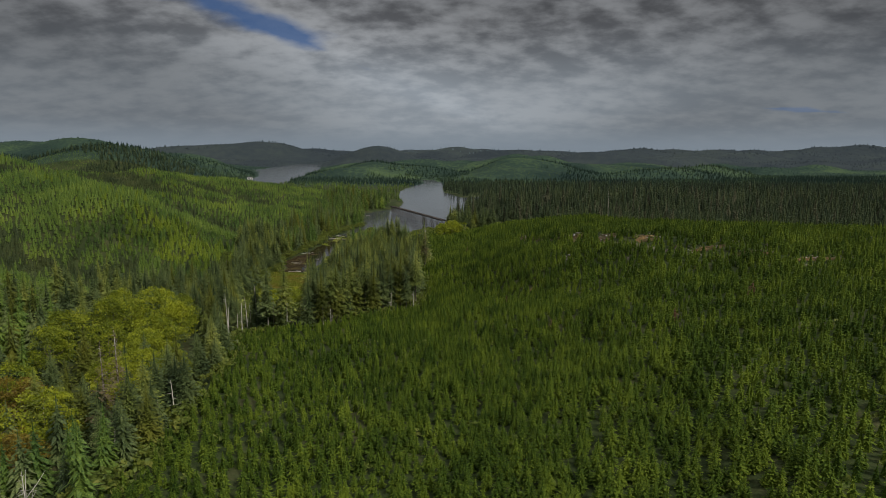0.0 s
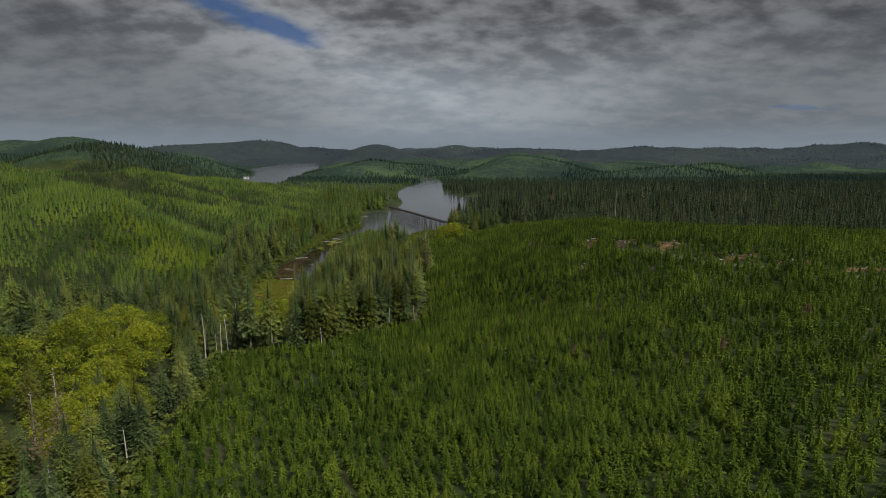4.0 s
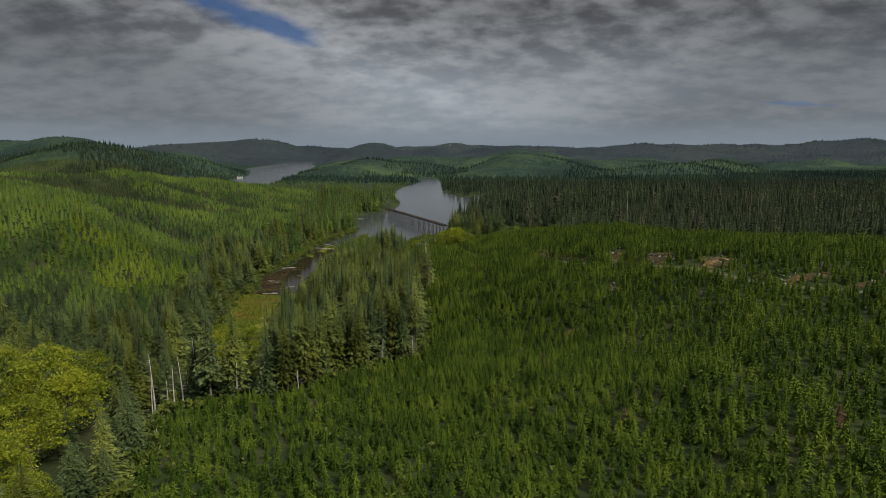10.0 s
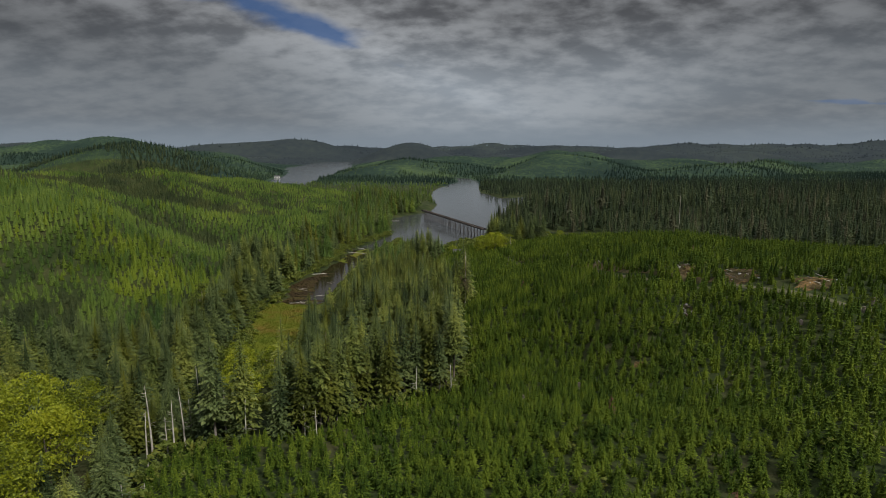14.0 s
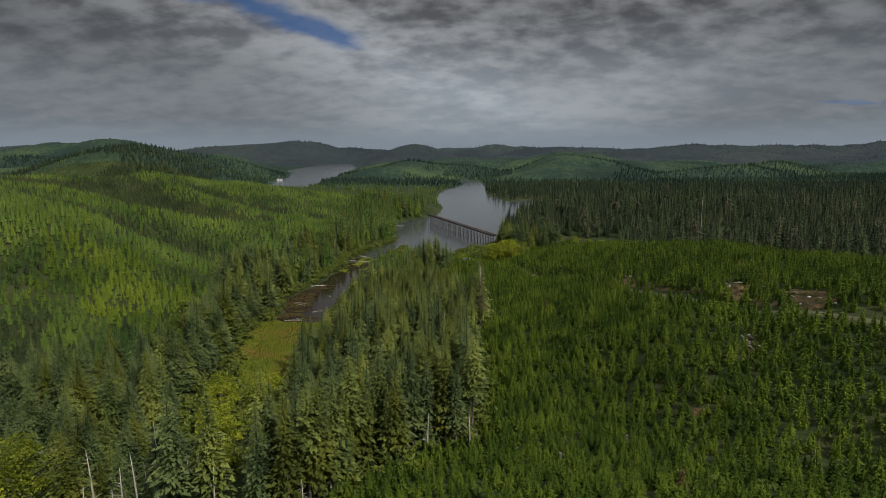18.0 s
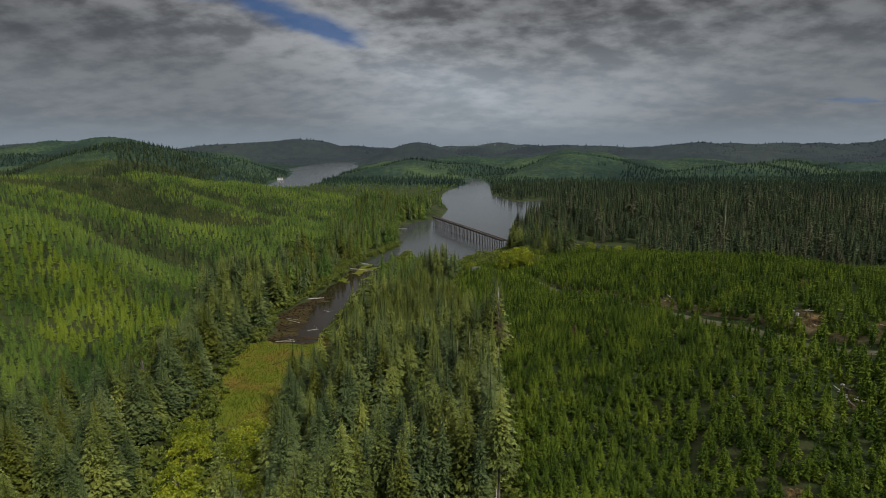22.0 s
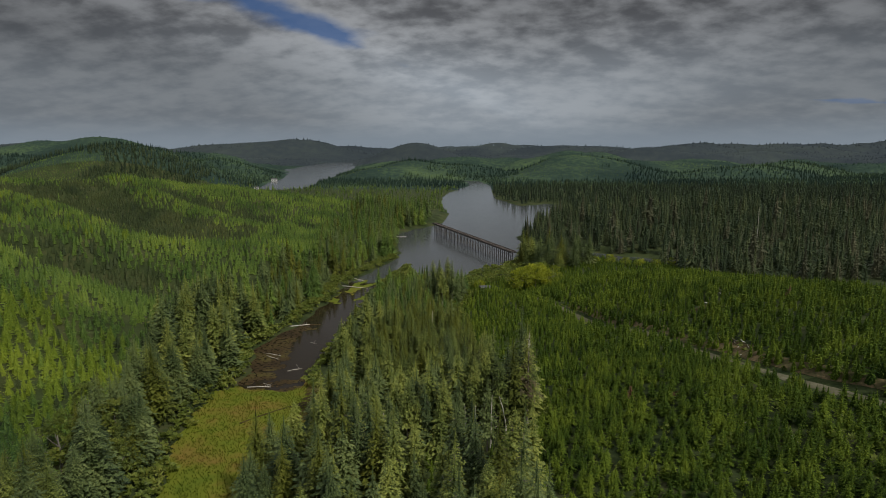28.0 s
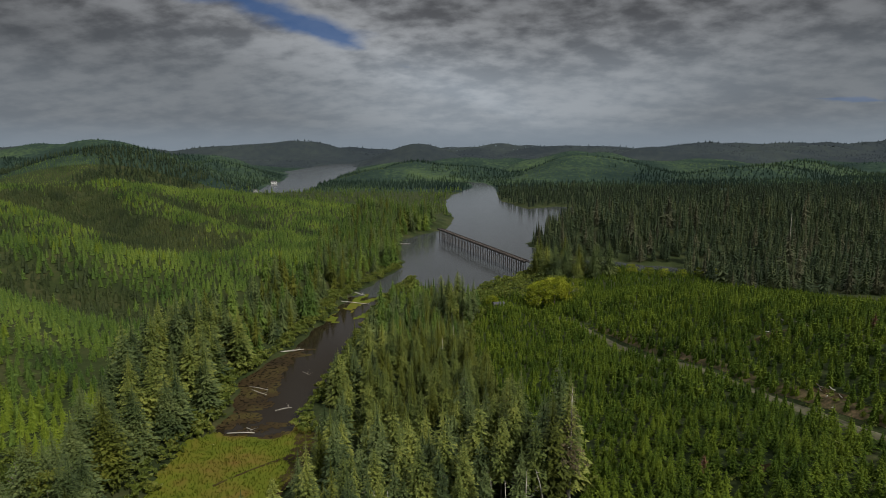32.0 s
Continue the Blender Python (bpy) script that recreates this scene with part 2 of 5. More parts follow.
def water_material(name, body, rough):
    m = bpy.data.materials.new(name)
    m.use_nodes = True
    nt = m.node_tree
    N, L = nt.nodes.new, nt.links.new
    b = nt.nodes["Principled BSDF"]
    b.inputs["Base Color"].default_value = (*body, 1)
    b.inputs["Roughness"].default_value = rough
    b.inputs["IOR"].default_value = 1.33
    geo = N("ShaderNodeNewGeometry")
    n = N("ShaderNodeTexNoise")
    n.inputs["Scale"].default_value, n.inputs["Detail"].default_value = 0.7, 3
    L(geo.outputs["Position"], n.inputs["Vector"])
    bp = N("ShaderNodeBump")
    bp.inputs["Strength"].default_value, bp.inputs["Distance"].default_value = 0.5, 0.05
    L(n.outputs["Fac"], bp.inputs["Height"])
    L(bp.outputs[0], b.inputs["Normal"])
    return m


WATER = water_material("lake_water", (0.052, 0.057, 0.058), 0.16)
CREEK = water_material("brown_creek_water", (0.020, 0.015, 0.009), 0.08)


# ---- the lie of the land ----
# Water: chains of round-ended stretches (x, y, half width).
REACHES = [
    [(-71, 291, 9), (-74, 318, 12), (-71, 350, 9), (-70, 380, 8.5), (-69, 410, 8.5), (-62, 442, 8), (-42, 470, 22)],
    [(-36, 425, 13), (-32, 462, 30), (-26, 510, 42), (-34, 560, 42), (-6, 620, 42), (2, 700, 48), (-20, 790, 40), (-31, 870, 33), (-31, 950, 31), (-18, 1110, 18), (-30, 1230, 13), (-70, 1265, 9)],
    [(0, 485, 16), (45, 486, 10), (88, 462, 9)],
    [(10, 710, 50), (60, 775, 22)],
    [(-320, 1040, 36), (-352, 1200, 44), (-372, 1350, 48), (-470, 1800, 92), (-540, 2300, 70), (-580, 2560, 40)],
]


def reach_distance(x, y):
    """Metres from the nearest shore: positive on land, negative in the water."""
    best = np.full(np.shape(x), 1e6)
    for chain in REACHES:
        for (ax, ay, ar), (bx, by, br) in zip(chain, chain[1:]):
            dx, dy = bx - ax, by - ay
            u = np.clip(((x - ax) * dx + (y - ay) * dy) / (dx * dx + dy * dy), 0, 1)
            best = np.minimum(best, np.hypot(x - ax - u * dx, y - ay - u * dy) - ar - u * (br - ar))
    wob = 1.4 * np.sin(x * 0.31 + 1.3 * np.sin(y * 0.17)) + 1.1 * np.sin(y * 0.43 + 1.7 * np.sin(x * 0.11))
    return best + wob * np.clip(np.abs(best) / 3, 0.4, 1.5)


def waves(x, y, size, seed):
    """A cheap smooth field between about -1 and 1."""
    r = np.random.RandomState(seed)
    out = np.zeros(np.shape(x))
    for k in range(6):
        a, p, f = r.rand() * 6.28, r.rand() * 6.28, (0.6 + 1.1 * r.rand()) * 6.28 / size
        out += np.sin((x * math.cos(a) + y * math.sin(a)) * f + p) / 3
    return out


def meadow_distance(x, y):
    best = np.full(np.shape(x), 1e6)
    for (ax, ay, ar), (bx, by, br) in (((-63, 231, 5), (-68, 256, 9)), ((-68, 256, 9), (-69, 280, 11.5))):
        dx, dy = bx - ax, by - ay
        u = np.clip(((x - ax) * dx + (y - ay) * dy) / (dx * dx + dy * dy), 0, 1)
        best = np.minimum(best, np.hypot(x - ax - u * dx, y - ay - u * dy) - ar - u * (br - ar))
    return best


# Far hills: middle, half widths, height.
HILLS = [
    (-900, 1560, 420, 330, 57.5), (-1250, 1750, 500, 350, 42.4), (-560, 1420, 170, 170, 26.6), (-1150, 2900, 420, 420, 81.2), (-1800, 3000, 600, 500, 23.5), (-600, 3000, 380, 380, 64.2), (-90, 2020, 110, 220, 16.6),
    (-300, 2250, 210, 300, 71.3), (80, 2100, 160, 260, 35.3), (-200, 1430, 150, 200, 42), (-60, 1330, 70, 120, 10), (160, 1370, 160, 200, 44), (230, 1650, 190, 240, 34.1), (430, 2300, 260, 300, 29.9),
    (640, 2250, 200, 320, 31.2), (520, 1500, 230, 200, 42), (860, 2500, 330, 320, 75.1), (1190, 3430, 240, 300, 34.8), (1500, 3300, 420, 420, 71.3), (2000, 3700, 500, 420, 32.2), (1100, 1800, 400, 300, 18),
    (2700, 3800, 700, 500, 112.2), (1500, 4480, 300, 150, 84.2), (2150, 4450, 330, 150, 72.2), (2900, 4500, 420, 160, 84), (760, 4500, 260, 130, 62), (700, 3900, 700, 420, 54.7), (-200, 4100, 900, 420, 67.4),
    (1900, 2400, 500, 500, 22), (-2600, 3600, 900, 700, 100.7), (350, 820, 160, 140, 8), (-520, 1130, 150, 150, 29), (-650, 1080, 160, 110, 58.6), (-470, 1040, 110, 90, 16.3),
]


# Crests across the creek: half width, then points along the crest with their height.
RIDGES = [
    (44, [(-97, 290, 3), (-110, 297, 10), (-125, 291, 18), (-140, 284, 26), (-160, 281, 36), (-205, 300, 41), (-330, 330, 45), (-480, 350, 46)]),
    (30, [(-90, 434, 8), (-105, 409, 15), (-120, 386, 18.5), (-140, 364, 21.5), (-170, 349, 27.5), (-200, 338, 34), (-240, 327, 41)]),
    (24, [(-300, 590, 25), (-281, 578, 25), (-235, 548, 18), (-188, 525, 9)]),
    (26, [(-400, 520, 26), (-330, 515, 24), (-262, 478, 18), (-215, 452, 9)]),
    (46, [(-112, 645, 9), (-185, 622, 18), (-273, 602, 27), (-330, 572, 26), (-430, 540, 27), (-620, 560, 30)]),
    (48, [(-108, 110, 12), (-150, 150, 24), (-230, 190, 36), (-400, 240, 42)]),
]


# The forest road, a shallow bench along the planted slope.
ROAD = [(150, 150), (120, 157), (98, 166.5), (86, 174.5), (76, 181), (66, 189), (58.5, 198), (53.5, 210), (49, 222), (43.5, 234), (38.5, 246), (35, 255), (32, 266), (28.5, 278), (25.3, 290), (22, 302), (17.5, 323), (11.7, 344), (2, 370), (-12, 394)]


def line_distance(x, y, line):
    best = np.full(np.shape(x), 1e6)
    for (ax, ay), (bx, by) in zip(line, line[1:]):
        dx, dy = bx - ax, by - ay
        u = np.clip(((x - ax) * dx + (y - ay) * dy) / (dx * dx + dy * dy), 0, 1)
        best = np.minimum(best, np.hypot(x - ax - u * dx, y - ay - u * dy))
    return best


# The planted slope: height of the ground at stations up the valley (rows) and across it (columns).
EAST_X = [-80, -45, -20, 0, 15, 30, 45, 60, 80, 120, 220]
EAST_Y = [40, 95, 120, 140, 158, 180, 200, 228, 255, 285, 325, 365, 400, 440, 520, 580, 640]
EAST_Z = [
    [11, 12, 14, 18, 20, 23, 26, 29, 31, 33, 36],
    [9, 12, 13.2, 17.2, 19.7, 22.7, 26.2, 27.7, 29.2, 31.7, 34.7],
    [8, 11.5, 13.2, 17, 17.8, 19.6, 24.4, 26.9, 28.6, 30.9, 33.8],
    [7, 11, 12.7, 16, 18.3, 20.5, 24.8, 27.8, 28.1, 29.9, 32.8],
    [6, 10, 11.2, 13.7, 16.9, 18, 21, 25.3, 28.2, 29.9, 32.2],
    [5, 8.5, 8.7, 10.3, 11.8, 15.6, 22.4, 28, 30.6, 30.7, 31.4],
    [5, 6.5, 7.2, 9.6, 12.2, 20.6, 25.1, 31.1, 33.1, 32.4, 31.3],
    [4, 5, 6.7, 12.7, 17.3, 21.1, 24.4, 28.8, 31.3, 30.6, 28.8],
    [3, 4.5, 6.2, 12.2, 18.4, 20.1, 25.1, 28.4, 28.8, 27, 24.3],
    [3, 4, 4.7, 8.7, 13.9, 18.8, 23.2, 27.1, 26.3, 21.9, 19.8],
    [3, 3.5, 3.7, 7.1, 9.7, 14.6, 19.6, 21, 19.5, 15.5, 12.3],
    [3, 3, 3.5, 6.1, 8, 13.4, 14.2, 14.5, 12, 6.3, 4.5],
    [2.5, 2.5, 2.5, 3.5, 4, 5, 5.5, 6, 6, 5, 5],
    [2.5, 2.5, 2.5, 2.5, 3, 3, 3, 3, 3, 3, 4],
    [4, 4, 4, 4, 4.5, 5, 6, 7, 7, 8, 9],
    [10, 10, 10, 10, 11, 11, 12, 12, 12, 13, 13],
    [14, 14, 14, 14, 14, 14, 14, 14, 14, 14, 14],
]


def glide(q, stops, rows):
    """Values of rows at the places q, running smoothly through the stops."""
    stops = np.asarray(stops, float)
    slope = np.gradient(rows, stops, axis=0)
    q = np.clip(q, stops[0], stops[-1])
    k = np.clip(np.searchsorted(stops, q) - 1, 0, len(stops) - 2)
    h = stops[k + 1] - stops[k]
    u = (q - stops[k]) / h
    at = lambda table, i: np.take_along_axis(table, i[None], 0)[0]
    return (at(rows, k) * (1 + 2 * u) * (1 - u) ** 2 + at(rows, k + 1) * u * u * (3 - 2 * u)
            + h * (at(slope, k) * u * (1 - u) ** 2 + at(slope, k + 1) * u * u * (u - 1)))


def lie_east(x, y):
    x, y = np.broadcast_arrays(np.asarray(x, float), np.asarray(y, float))
    shape, x, y = x.shape, x.ravel(), y.ravel()
    table = np.array(EAST_Z, float)
    lanes = np.stack([glide(y, EAST_Y, np.repeat(table[:, c:c + 1], len(y), 1)) for c in range(len(EAST_X))])
    return glide(x, EAST_X, lanes).reshape(shape)


def height(x, y):
    x, y = np.asarray(x, float), np.asarray(y, float)
    d = reach_distance(x, y)
    # the planted slope: benches and hollows that climb to the broad hill east of the creek
    right = lie_east(x, y) + 0.55 * waves(x, y, 42, 3) + 0.45 * waves(x, y, 24, 4)
    right = right - 1.6 * np.exp(-(line_distance(x, y, ROAD) / 4.6) ** 2)
    # the far side of the creek: ridges and spurs with hollows between them
    away = np.clip(-84 - x, 0, None)
    left = np.full(np.shape(x), 0.0)
    for wide, crest in RIDGES:
        rise = np.zeros(np.shape(x))
        for (ax, ay, az), (bx, by, bz) in zip(crest, crest[1:]):
            dx, dy = bx - ax, by - ay
            u = np.clip(((x - ax) * dx + (y - ay) * dy) / (dx * dx + dy * dy), 0, 1)
            rise = np.maximum(rise, (az + u * (bz - az)) * np.exp(-(((x - ax - u * dx) ** 2 + (y - ay - u * dy) ** 2) / wide ** 2)))
        left = left + rise ** 4
    left = 3 + 0.025 * away + left ** 0.25 + (1 - np.exp(-away / 30)) * 1.2 * waves(x, y, 75, 5)
    axis = np.interp(y, [0, 100, 200, 450, 700], [-66, -66, -68, -66, -40])
    s = 1 / (1 + np.exp(-(x - axis) / 6))
    near = left * (1 - s) + right * s
    far = -9 + 3 * waves(x, y, 420, 9)
    for hx, hy, sx, sy, hh in HILLS:
        far = far + hh * np.exp(-((x - hx) / sx) ** 2 - ((y - hy) / sy) ** 2)
    far = far + np.clip((np.hypot(x, y) - 900) / 2500, 0, 1) * 5 * waves(x, y, 650, 12)
    far = far + np.clip((y - 1000) / 500, 0, 1) * (20 * waves(x, y, 270, 15) + 6 * np.clip((2400 - y) / 700, 0, 1) * waves(x, y, 110, 16) - 12)
    far = np.maximum(far, 2.0 + 1.2 * waves(x, y, 120, 14))
    k = np.clip((y - 640) / 260, 0, 1)
    k = k * k * (3 - 2 * k)
    land = near * (1 - k) + far * k
    flat = np.clip((meadow_distance(x, y) + 1) / 16, 0, 1)
    land = 0.5 + (land - 0.5) * flat ** 0.8
    reach = 14 + 60 * k
    shore = 0.25 + (np.maximum(land, 0.6) - 0.25) * (1 - np.exp(-np.maximum(d, 0) / reach))
    return np.where(d > 0, shore, 0.25 + np.maximum(d * 0.35, -3.5))


def sheet(name, xs, ys, z, mat, keep=None):
    """A grid mesh over xs and ys with the heights z."""
    nx, ny = len(xs), len(ys)
    gx, gy = np.meshgrid(xs, ys)
    co = np.stack([gx, gy, z], -1).reshape(-1, 3)
    idx = np.arange(nx * ny).reshape(ny, nx)
    quads = np.stack([idx[:-1, :-1], idx[:-1, 1:], idx[1:, 1:], idx[1:, :-1]], -1).reshape(-1, 4)
    if keep is not None:
        quads = quads[keep(co[quads].mean(1))]
    return new(name, quick_mesh(name, co, quads, mat, True))


def quick_mesh(name, co, faces, mat, smooth=False):
    """A mesh straight from arrays: corners and equal-sized faces."""
    me = bpy.data.meshes.new(name)
    co, faces = np.asarray(co, np.float32), np.asarray(faces, np.int32)
    n = faces.shape[1]
    me.vertices.add(len(co))
    me.vertices.foreach_set("co", co.ravel())
    me.loops.add(faces.size)
    me.loops.foreach_set("vertex_index", faces.ravel())
    me.polygons.add(len(faces))
    me.polygons.foreach_set("loop_start", np.arange(0, faces.size, n, dtype=np.int32))
    me.polygons.foreach_set("use_smooth", np.full(len(faces), smooth))
    me.materials.append(mat)
    me.update(calc_edges=True)
    return me


def spaced(stops):
    """Grid lines: pairs of (start, step) closed by the end."""
    out = []
    for (a, step), (b, _) in zip(stops, stops[1:]):
        out += list(np.arange(a, b, step))
    return np.array(out + [stops[-1][0]], float)


gx = spaced([(-4300, 85), (-1200, 40), (-420, 8), (-140, 2.5), (110, 5), (300, 15), (700, 45), (1400, 85), (4300, 0)])
gy = spaced([(-420, 40), (-100, 8), (40, 3), (330, 4), (720, 12), (1400, 30), (2300, 60), (4700, 0)])
mx, my = np.meshgrid(gx, gy)
ground = sheet("ground", gx, gy, height(mx, my), GROUND)
# beyond the lake the sheet takes the covering woods' tones, painted-in haze included
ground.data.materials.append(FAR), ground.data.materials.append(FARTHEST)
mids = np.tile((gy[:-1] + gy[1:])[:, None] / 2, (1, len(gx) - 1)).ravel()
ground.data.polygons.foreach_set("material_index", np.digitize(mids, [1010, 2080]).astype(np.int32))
tagged(ground, "dark brown-green forest floor rising into wooded hills", "ground", kind="structure")
wx, wy = spaced([(-1000, 40), (200, 0)]), spaced([(250, 40), (2800, 0)])
by_creek = lambda c: (c[:, 0] > -120) & (c[:, 0] < -40) & (c[:, 1] < 410)
lake = sheet("water", wx, wy, np.zeros((len(wy), len(wx))), WATER, lambda c: ~by_creek(c))
tagged(lake, "calm dark grey-green lake water", "water", kind="structure")
pond = sheet("water", wx, wy, np.zeros((len(wy), len(wx))), CREEK, by_creek)
tagged(pond, "still dark brown water of the creek and its pond", "water", kind="structure")


# ---- helpers for things ----
def thing(name, at, label, category, group="", turn=0.0, size=1.0):
    e = new(name)
    e.matrix_world = Matrix.LocRotScale(Vector(at), Euler((0, 0, turn)), Vector((size,) * 3))
    return tagged(e, label, category, group)


def child(name, me, parent, label=""):
    ob = new(name, me)
    ob.parent = parent
    if label:
        ob["label"] = label
    return ob


def mesh_of(name, bm, mat, smooth=False):
    me = bpy.data.meshes.new(name)
    bm.to_mesh(me)
    bm.free()
    me.materials.append(mat)
    if smooth:
        me.polygons.foreach_set("use_smooth", [True] * len(me.polygons))
    return me


def part(name, bm, mat, parent, label="", smooth=False):
    return child(name, mesh_of(name, bm, mat, smooth), parent, label)


def add_box(bm, size, m=None, bevel=0.0):
    r = bmesh.ops.create_cube(bm, size=1.0, matrix=(m or Matrix()) @ Matrix.Diagonal((*size, 1)))
    if bevel:
        edges = list({e for v in r["verts"] for e in v.link_edges})
        bmesh.ops.bevel(bm, geom=edges, offset=bevel, segments=1, affect="EDGES")


def add_tube(bm, pts, radii, sides=7):
    """A tapered tube along points, capped at both ends."""
    rings = []
    for i, (p, r) in enumerate(zip(pts, radii)):
        p = Vector(p)
        way = (Vector(pts[min(i + 1, len(pts) - 1)]) - Vector(pts[max(i - 1, 0)])).normalized()
        side = way.orthogonal().normalized()
        other = way.cross(side)
        rings.append([bm.verts.new(p + r * (math.cos(a) * side + math.sin(a) * other)) for a in [6.2832 * k / sides for k in range(sides)]])
    for a, b in zip(rings, rings[1:]):
        for k in range(sides):
            bm.faces.new((a[k], a[(k + 1) % sides], b[(k + 1) % sides], b[k]))
    bm.faces.new(rings[0][::-1])
    bm.faces.new(rings[-1])


# ---- trees ----
def conifer(seed, tall, wide, tiers, arms, tufts=1, bare=0.03, droop=0.3, full=0.7, ragged=0.25, core=0.5, slim=1.0):
    """Corners and triangles of a conifer's crown: tiers of drooping boughs, each a row of needle tufts, round a dark core."""
    r = random.Random(seed)
    co, tri = [], []

    def girth(u):
        return wide * (1 - u) ** full * min(1.0, 0.72 + 2.2 * u) + 0.012 * tall * (1 - u)

    lean = [r.uniform(1 - ragged, 1 + ragged) for _ in range(12)]
    for k in range(5):
        a = 1.2566 * k
        co.append((math.cos(a) * wide * core, math.sin(a) * wide * core, tall * bare))
    co.append((0, 0, tall * 0.95))
    tri += [(k, (k + 1) % 5, 5) for k in range(5)]
    for i in range(tiers):
        u = min(0.97, max(0.0, (i + r.uniform(-0.4, 0.4)) / tiers))
        z0 = tall * (bare + (1 - bare) * u)
        rad = girth(u)
        spin = r.random() * 6.28
        count = max(4, round(arms * (0.4 + 0.6 * (1 - u))))
        for k in range(count):
            a = spin + 6.2832 * (k + r.uniform(-0.3, 0.3)) / count
            out = rad * r.uniform(0.72, 1.15) * lean[int(a / 6.2832 * 12 + i) % 12]
            c, s = math.cos(a), math.sin(a)
            zr = z0 + (0.2 + r.uniform(-0.12, 0.12)) * rad
            fall = (0.1 + droop * r.uniform(0.5, 1.3)) * out
            step = out * 0.72 / tufts
            for q in range(tufts):
                f0 = 0.28 + 0.72 * (q - 0.35) / tufts
                f1 = f0 + 0.72 * r.uniform(1.15, 1.6) / tufts / slim ** 0.8
                d0, d1 = out * f0, out * min(f1, 1.08)
                w = (0.62 * step + 0.9 * out * (0.35 + 0.3 * f0) * 3.0 / count * 0.5) * r.uniform(0.75, 1.2) if tufts > 1 else 1.25 * out / count * r.uniform(0.8, 1.2)
                w *= slim
                off = (r.uniform(-0.75, 0.75) if tufts > 1 else 0.0) * out * 2.2 / count * f0 * 1.6
                tip = off * (1.5 + 0.6 * (1 - slim)) + r.uniform(-0.3, 0.3) * w
                za, zb = zr - fall * f0 ** 1.4, zr - fall * f1 ** 1.4 - r.uniform(-0.15, 0.2) * w
                roll = r.uniform(-0.55, 0.55) * w
                n = len(co)
                co.extend([(c * d0 - s * (off + w), s * d0 + c * (off + w), za - 0.15 * w + roll), (c * d1 - s * tip, s * d1 + c * tip, zb), (c * d0 - s * (off - w), s * d0 + c * (off - w), za - 0.15 * w - roll)])
                tri.append((n, n + 2, n + 1))
    n = len(co)
    for k in range(3):
        a = 2.094 * k
        co.append((math.cos(a) * girth(0.93) * 0.3, math.sin(a) * girth(0.93) * 0.3, tall * 0.9))
    co.append((0, 0, tall * 1.04))
    tri += [(n + k, n + (k + 1) % 3, n + 3) for k in range(3)]
    return np.array(co, np.float32), np.array(tri, np.int32)


def leafy(seed, tall, wide, clumps, leaves, leaf=0.45, base=0.3):
    """Corners and triangles of a broadleaf crown: many small leaves in uneven clumps."""
    r = np.random.RandomState(seed)
    co = []
    for c in range(clumps):
        a, v = r.rand() * 6.283, r.rand()
        z = base + (1 - base) * v
        rad = wide * math.sqrt(max(0.05, 1 - ((z - 0.55) / 0.5) ** 2)) * (0.45 + 0.5 * r.rand())
        mid = np.array([math.cos(a) * rad, math.sin(a) * rad, z * tall])
        sz = wide * (0.2 + 0.16 * r.rand())
        p = r.normal(size=(leaves, 3))
        p /= np.linalg.norm(p, axis=1)[:, None]
        p[:, 2] = np.abs(p[:, 2]) * 0.9 - 0.2
        p = mid + p * sz * (0.6 + 0.5 * r.rand(leaves, 1))
        e1, e2 = r.normal(size=(leaves, 3)), r.normal(size=(leaves, 3))
        e1 /= np.linalg.norm(e1, axis=1)[:, None]
        e2 /= np.linalg.norm(e2, axis=1)[:, None]
        s = leaf * (0.6 + 0.8 * r.rand(leaves, 1))
        co.append(np.stack([p - e1 * s, p + e2 * s * 0.6, p + e1 * s, p - e2 * s * 0.6], 1))
    co = np.concatenate(co).reshape(-1, 3)
    n = np.arange(len(co)).reshape(-1, 4)
    return co.astype(np.float32), np.concatenate([n[:, [0, 1, 2]], n[:, [0, 2, 3]]]).astype(np.int32)


def trunk_mesh(seed, tall, thick, lean=0.0, mat=None, stubs=0, sides=7, limbs=0, reach=3.0):
    r = random.Random(seed)
    bm = bmesh.new()
    dx, dy = r.uniform(-1, 1) * lean, r.uniform(-1, 1) * lean
    pts = [(dx * tall * f * f + r.uniform(-0.02, 0.02), dy * tall * f * f, tall * f - (0.6 if f == 0 else 0)) for f in (0, 0.08, 0.35, 0.7, 1)]
    add_tube(bm, pts, [thick * 1.5, thick, thick * 0.8, thick * 0.5, thick * 0.12], sides)
    for k in range(stubs):
        f = r.uniform(0.3, 0.95)
        a, ln = r.random() * 6.28, r.uniform(0.4, 1.6) * (1.1 - f) * 1.6 + 0.2
        p = Vector((dx * tall * f * f, dy * tall * f * f, tall * f))
        add_tube(bm, [p, p + Vector((math.cos(a) * ln, math.sin(a) * ln, r.uniform(-0.25, 0.35) * ln))], [thick * 0.22, thick * 0.06], 4)
    for k in range(limbs):
        f, a = r.uniform(0.25, 0.6), 6.28 * k / limbs + r.random()
        p = Vector((0, 0, tall * f))
        q = p + Vector((math.cos(a) * reach * 0.5, math.sin(a) * reach * 0.5, tall * 0.18))
        add_tube(bm, [p, q, q + Vector((math.cos(a) * reach * 0.35, math.sin(a) * reach * 0.35, tall * 0.16))], [thick * 0.5, thick * 0.3, thick * 0.08], 5)
    return mesh_of("trunk", bm, mat or BARK, True)


RNG = np.random.RandomState(11)


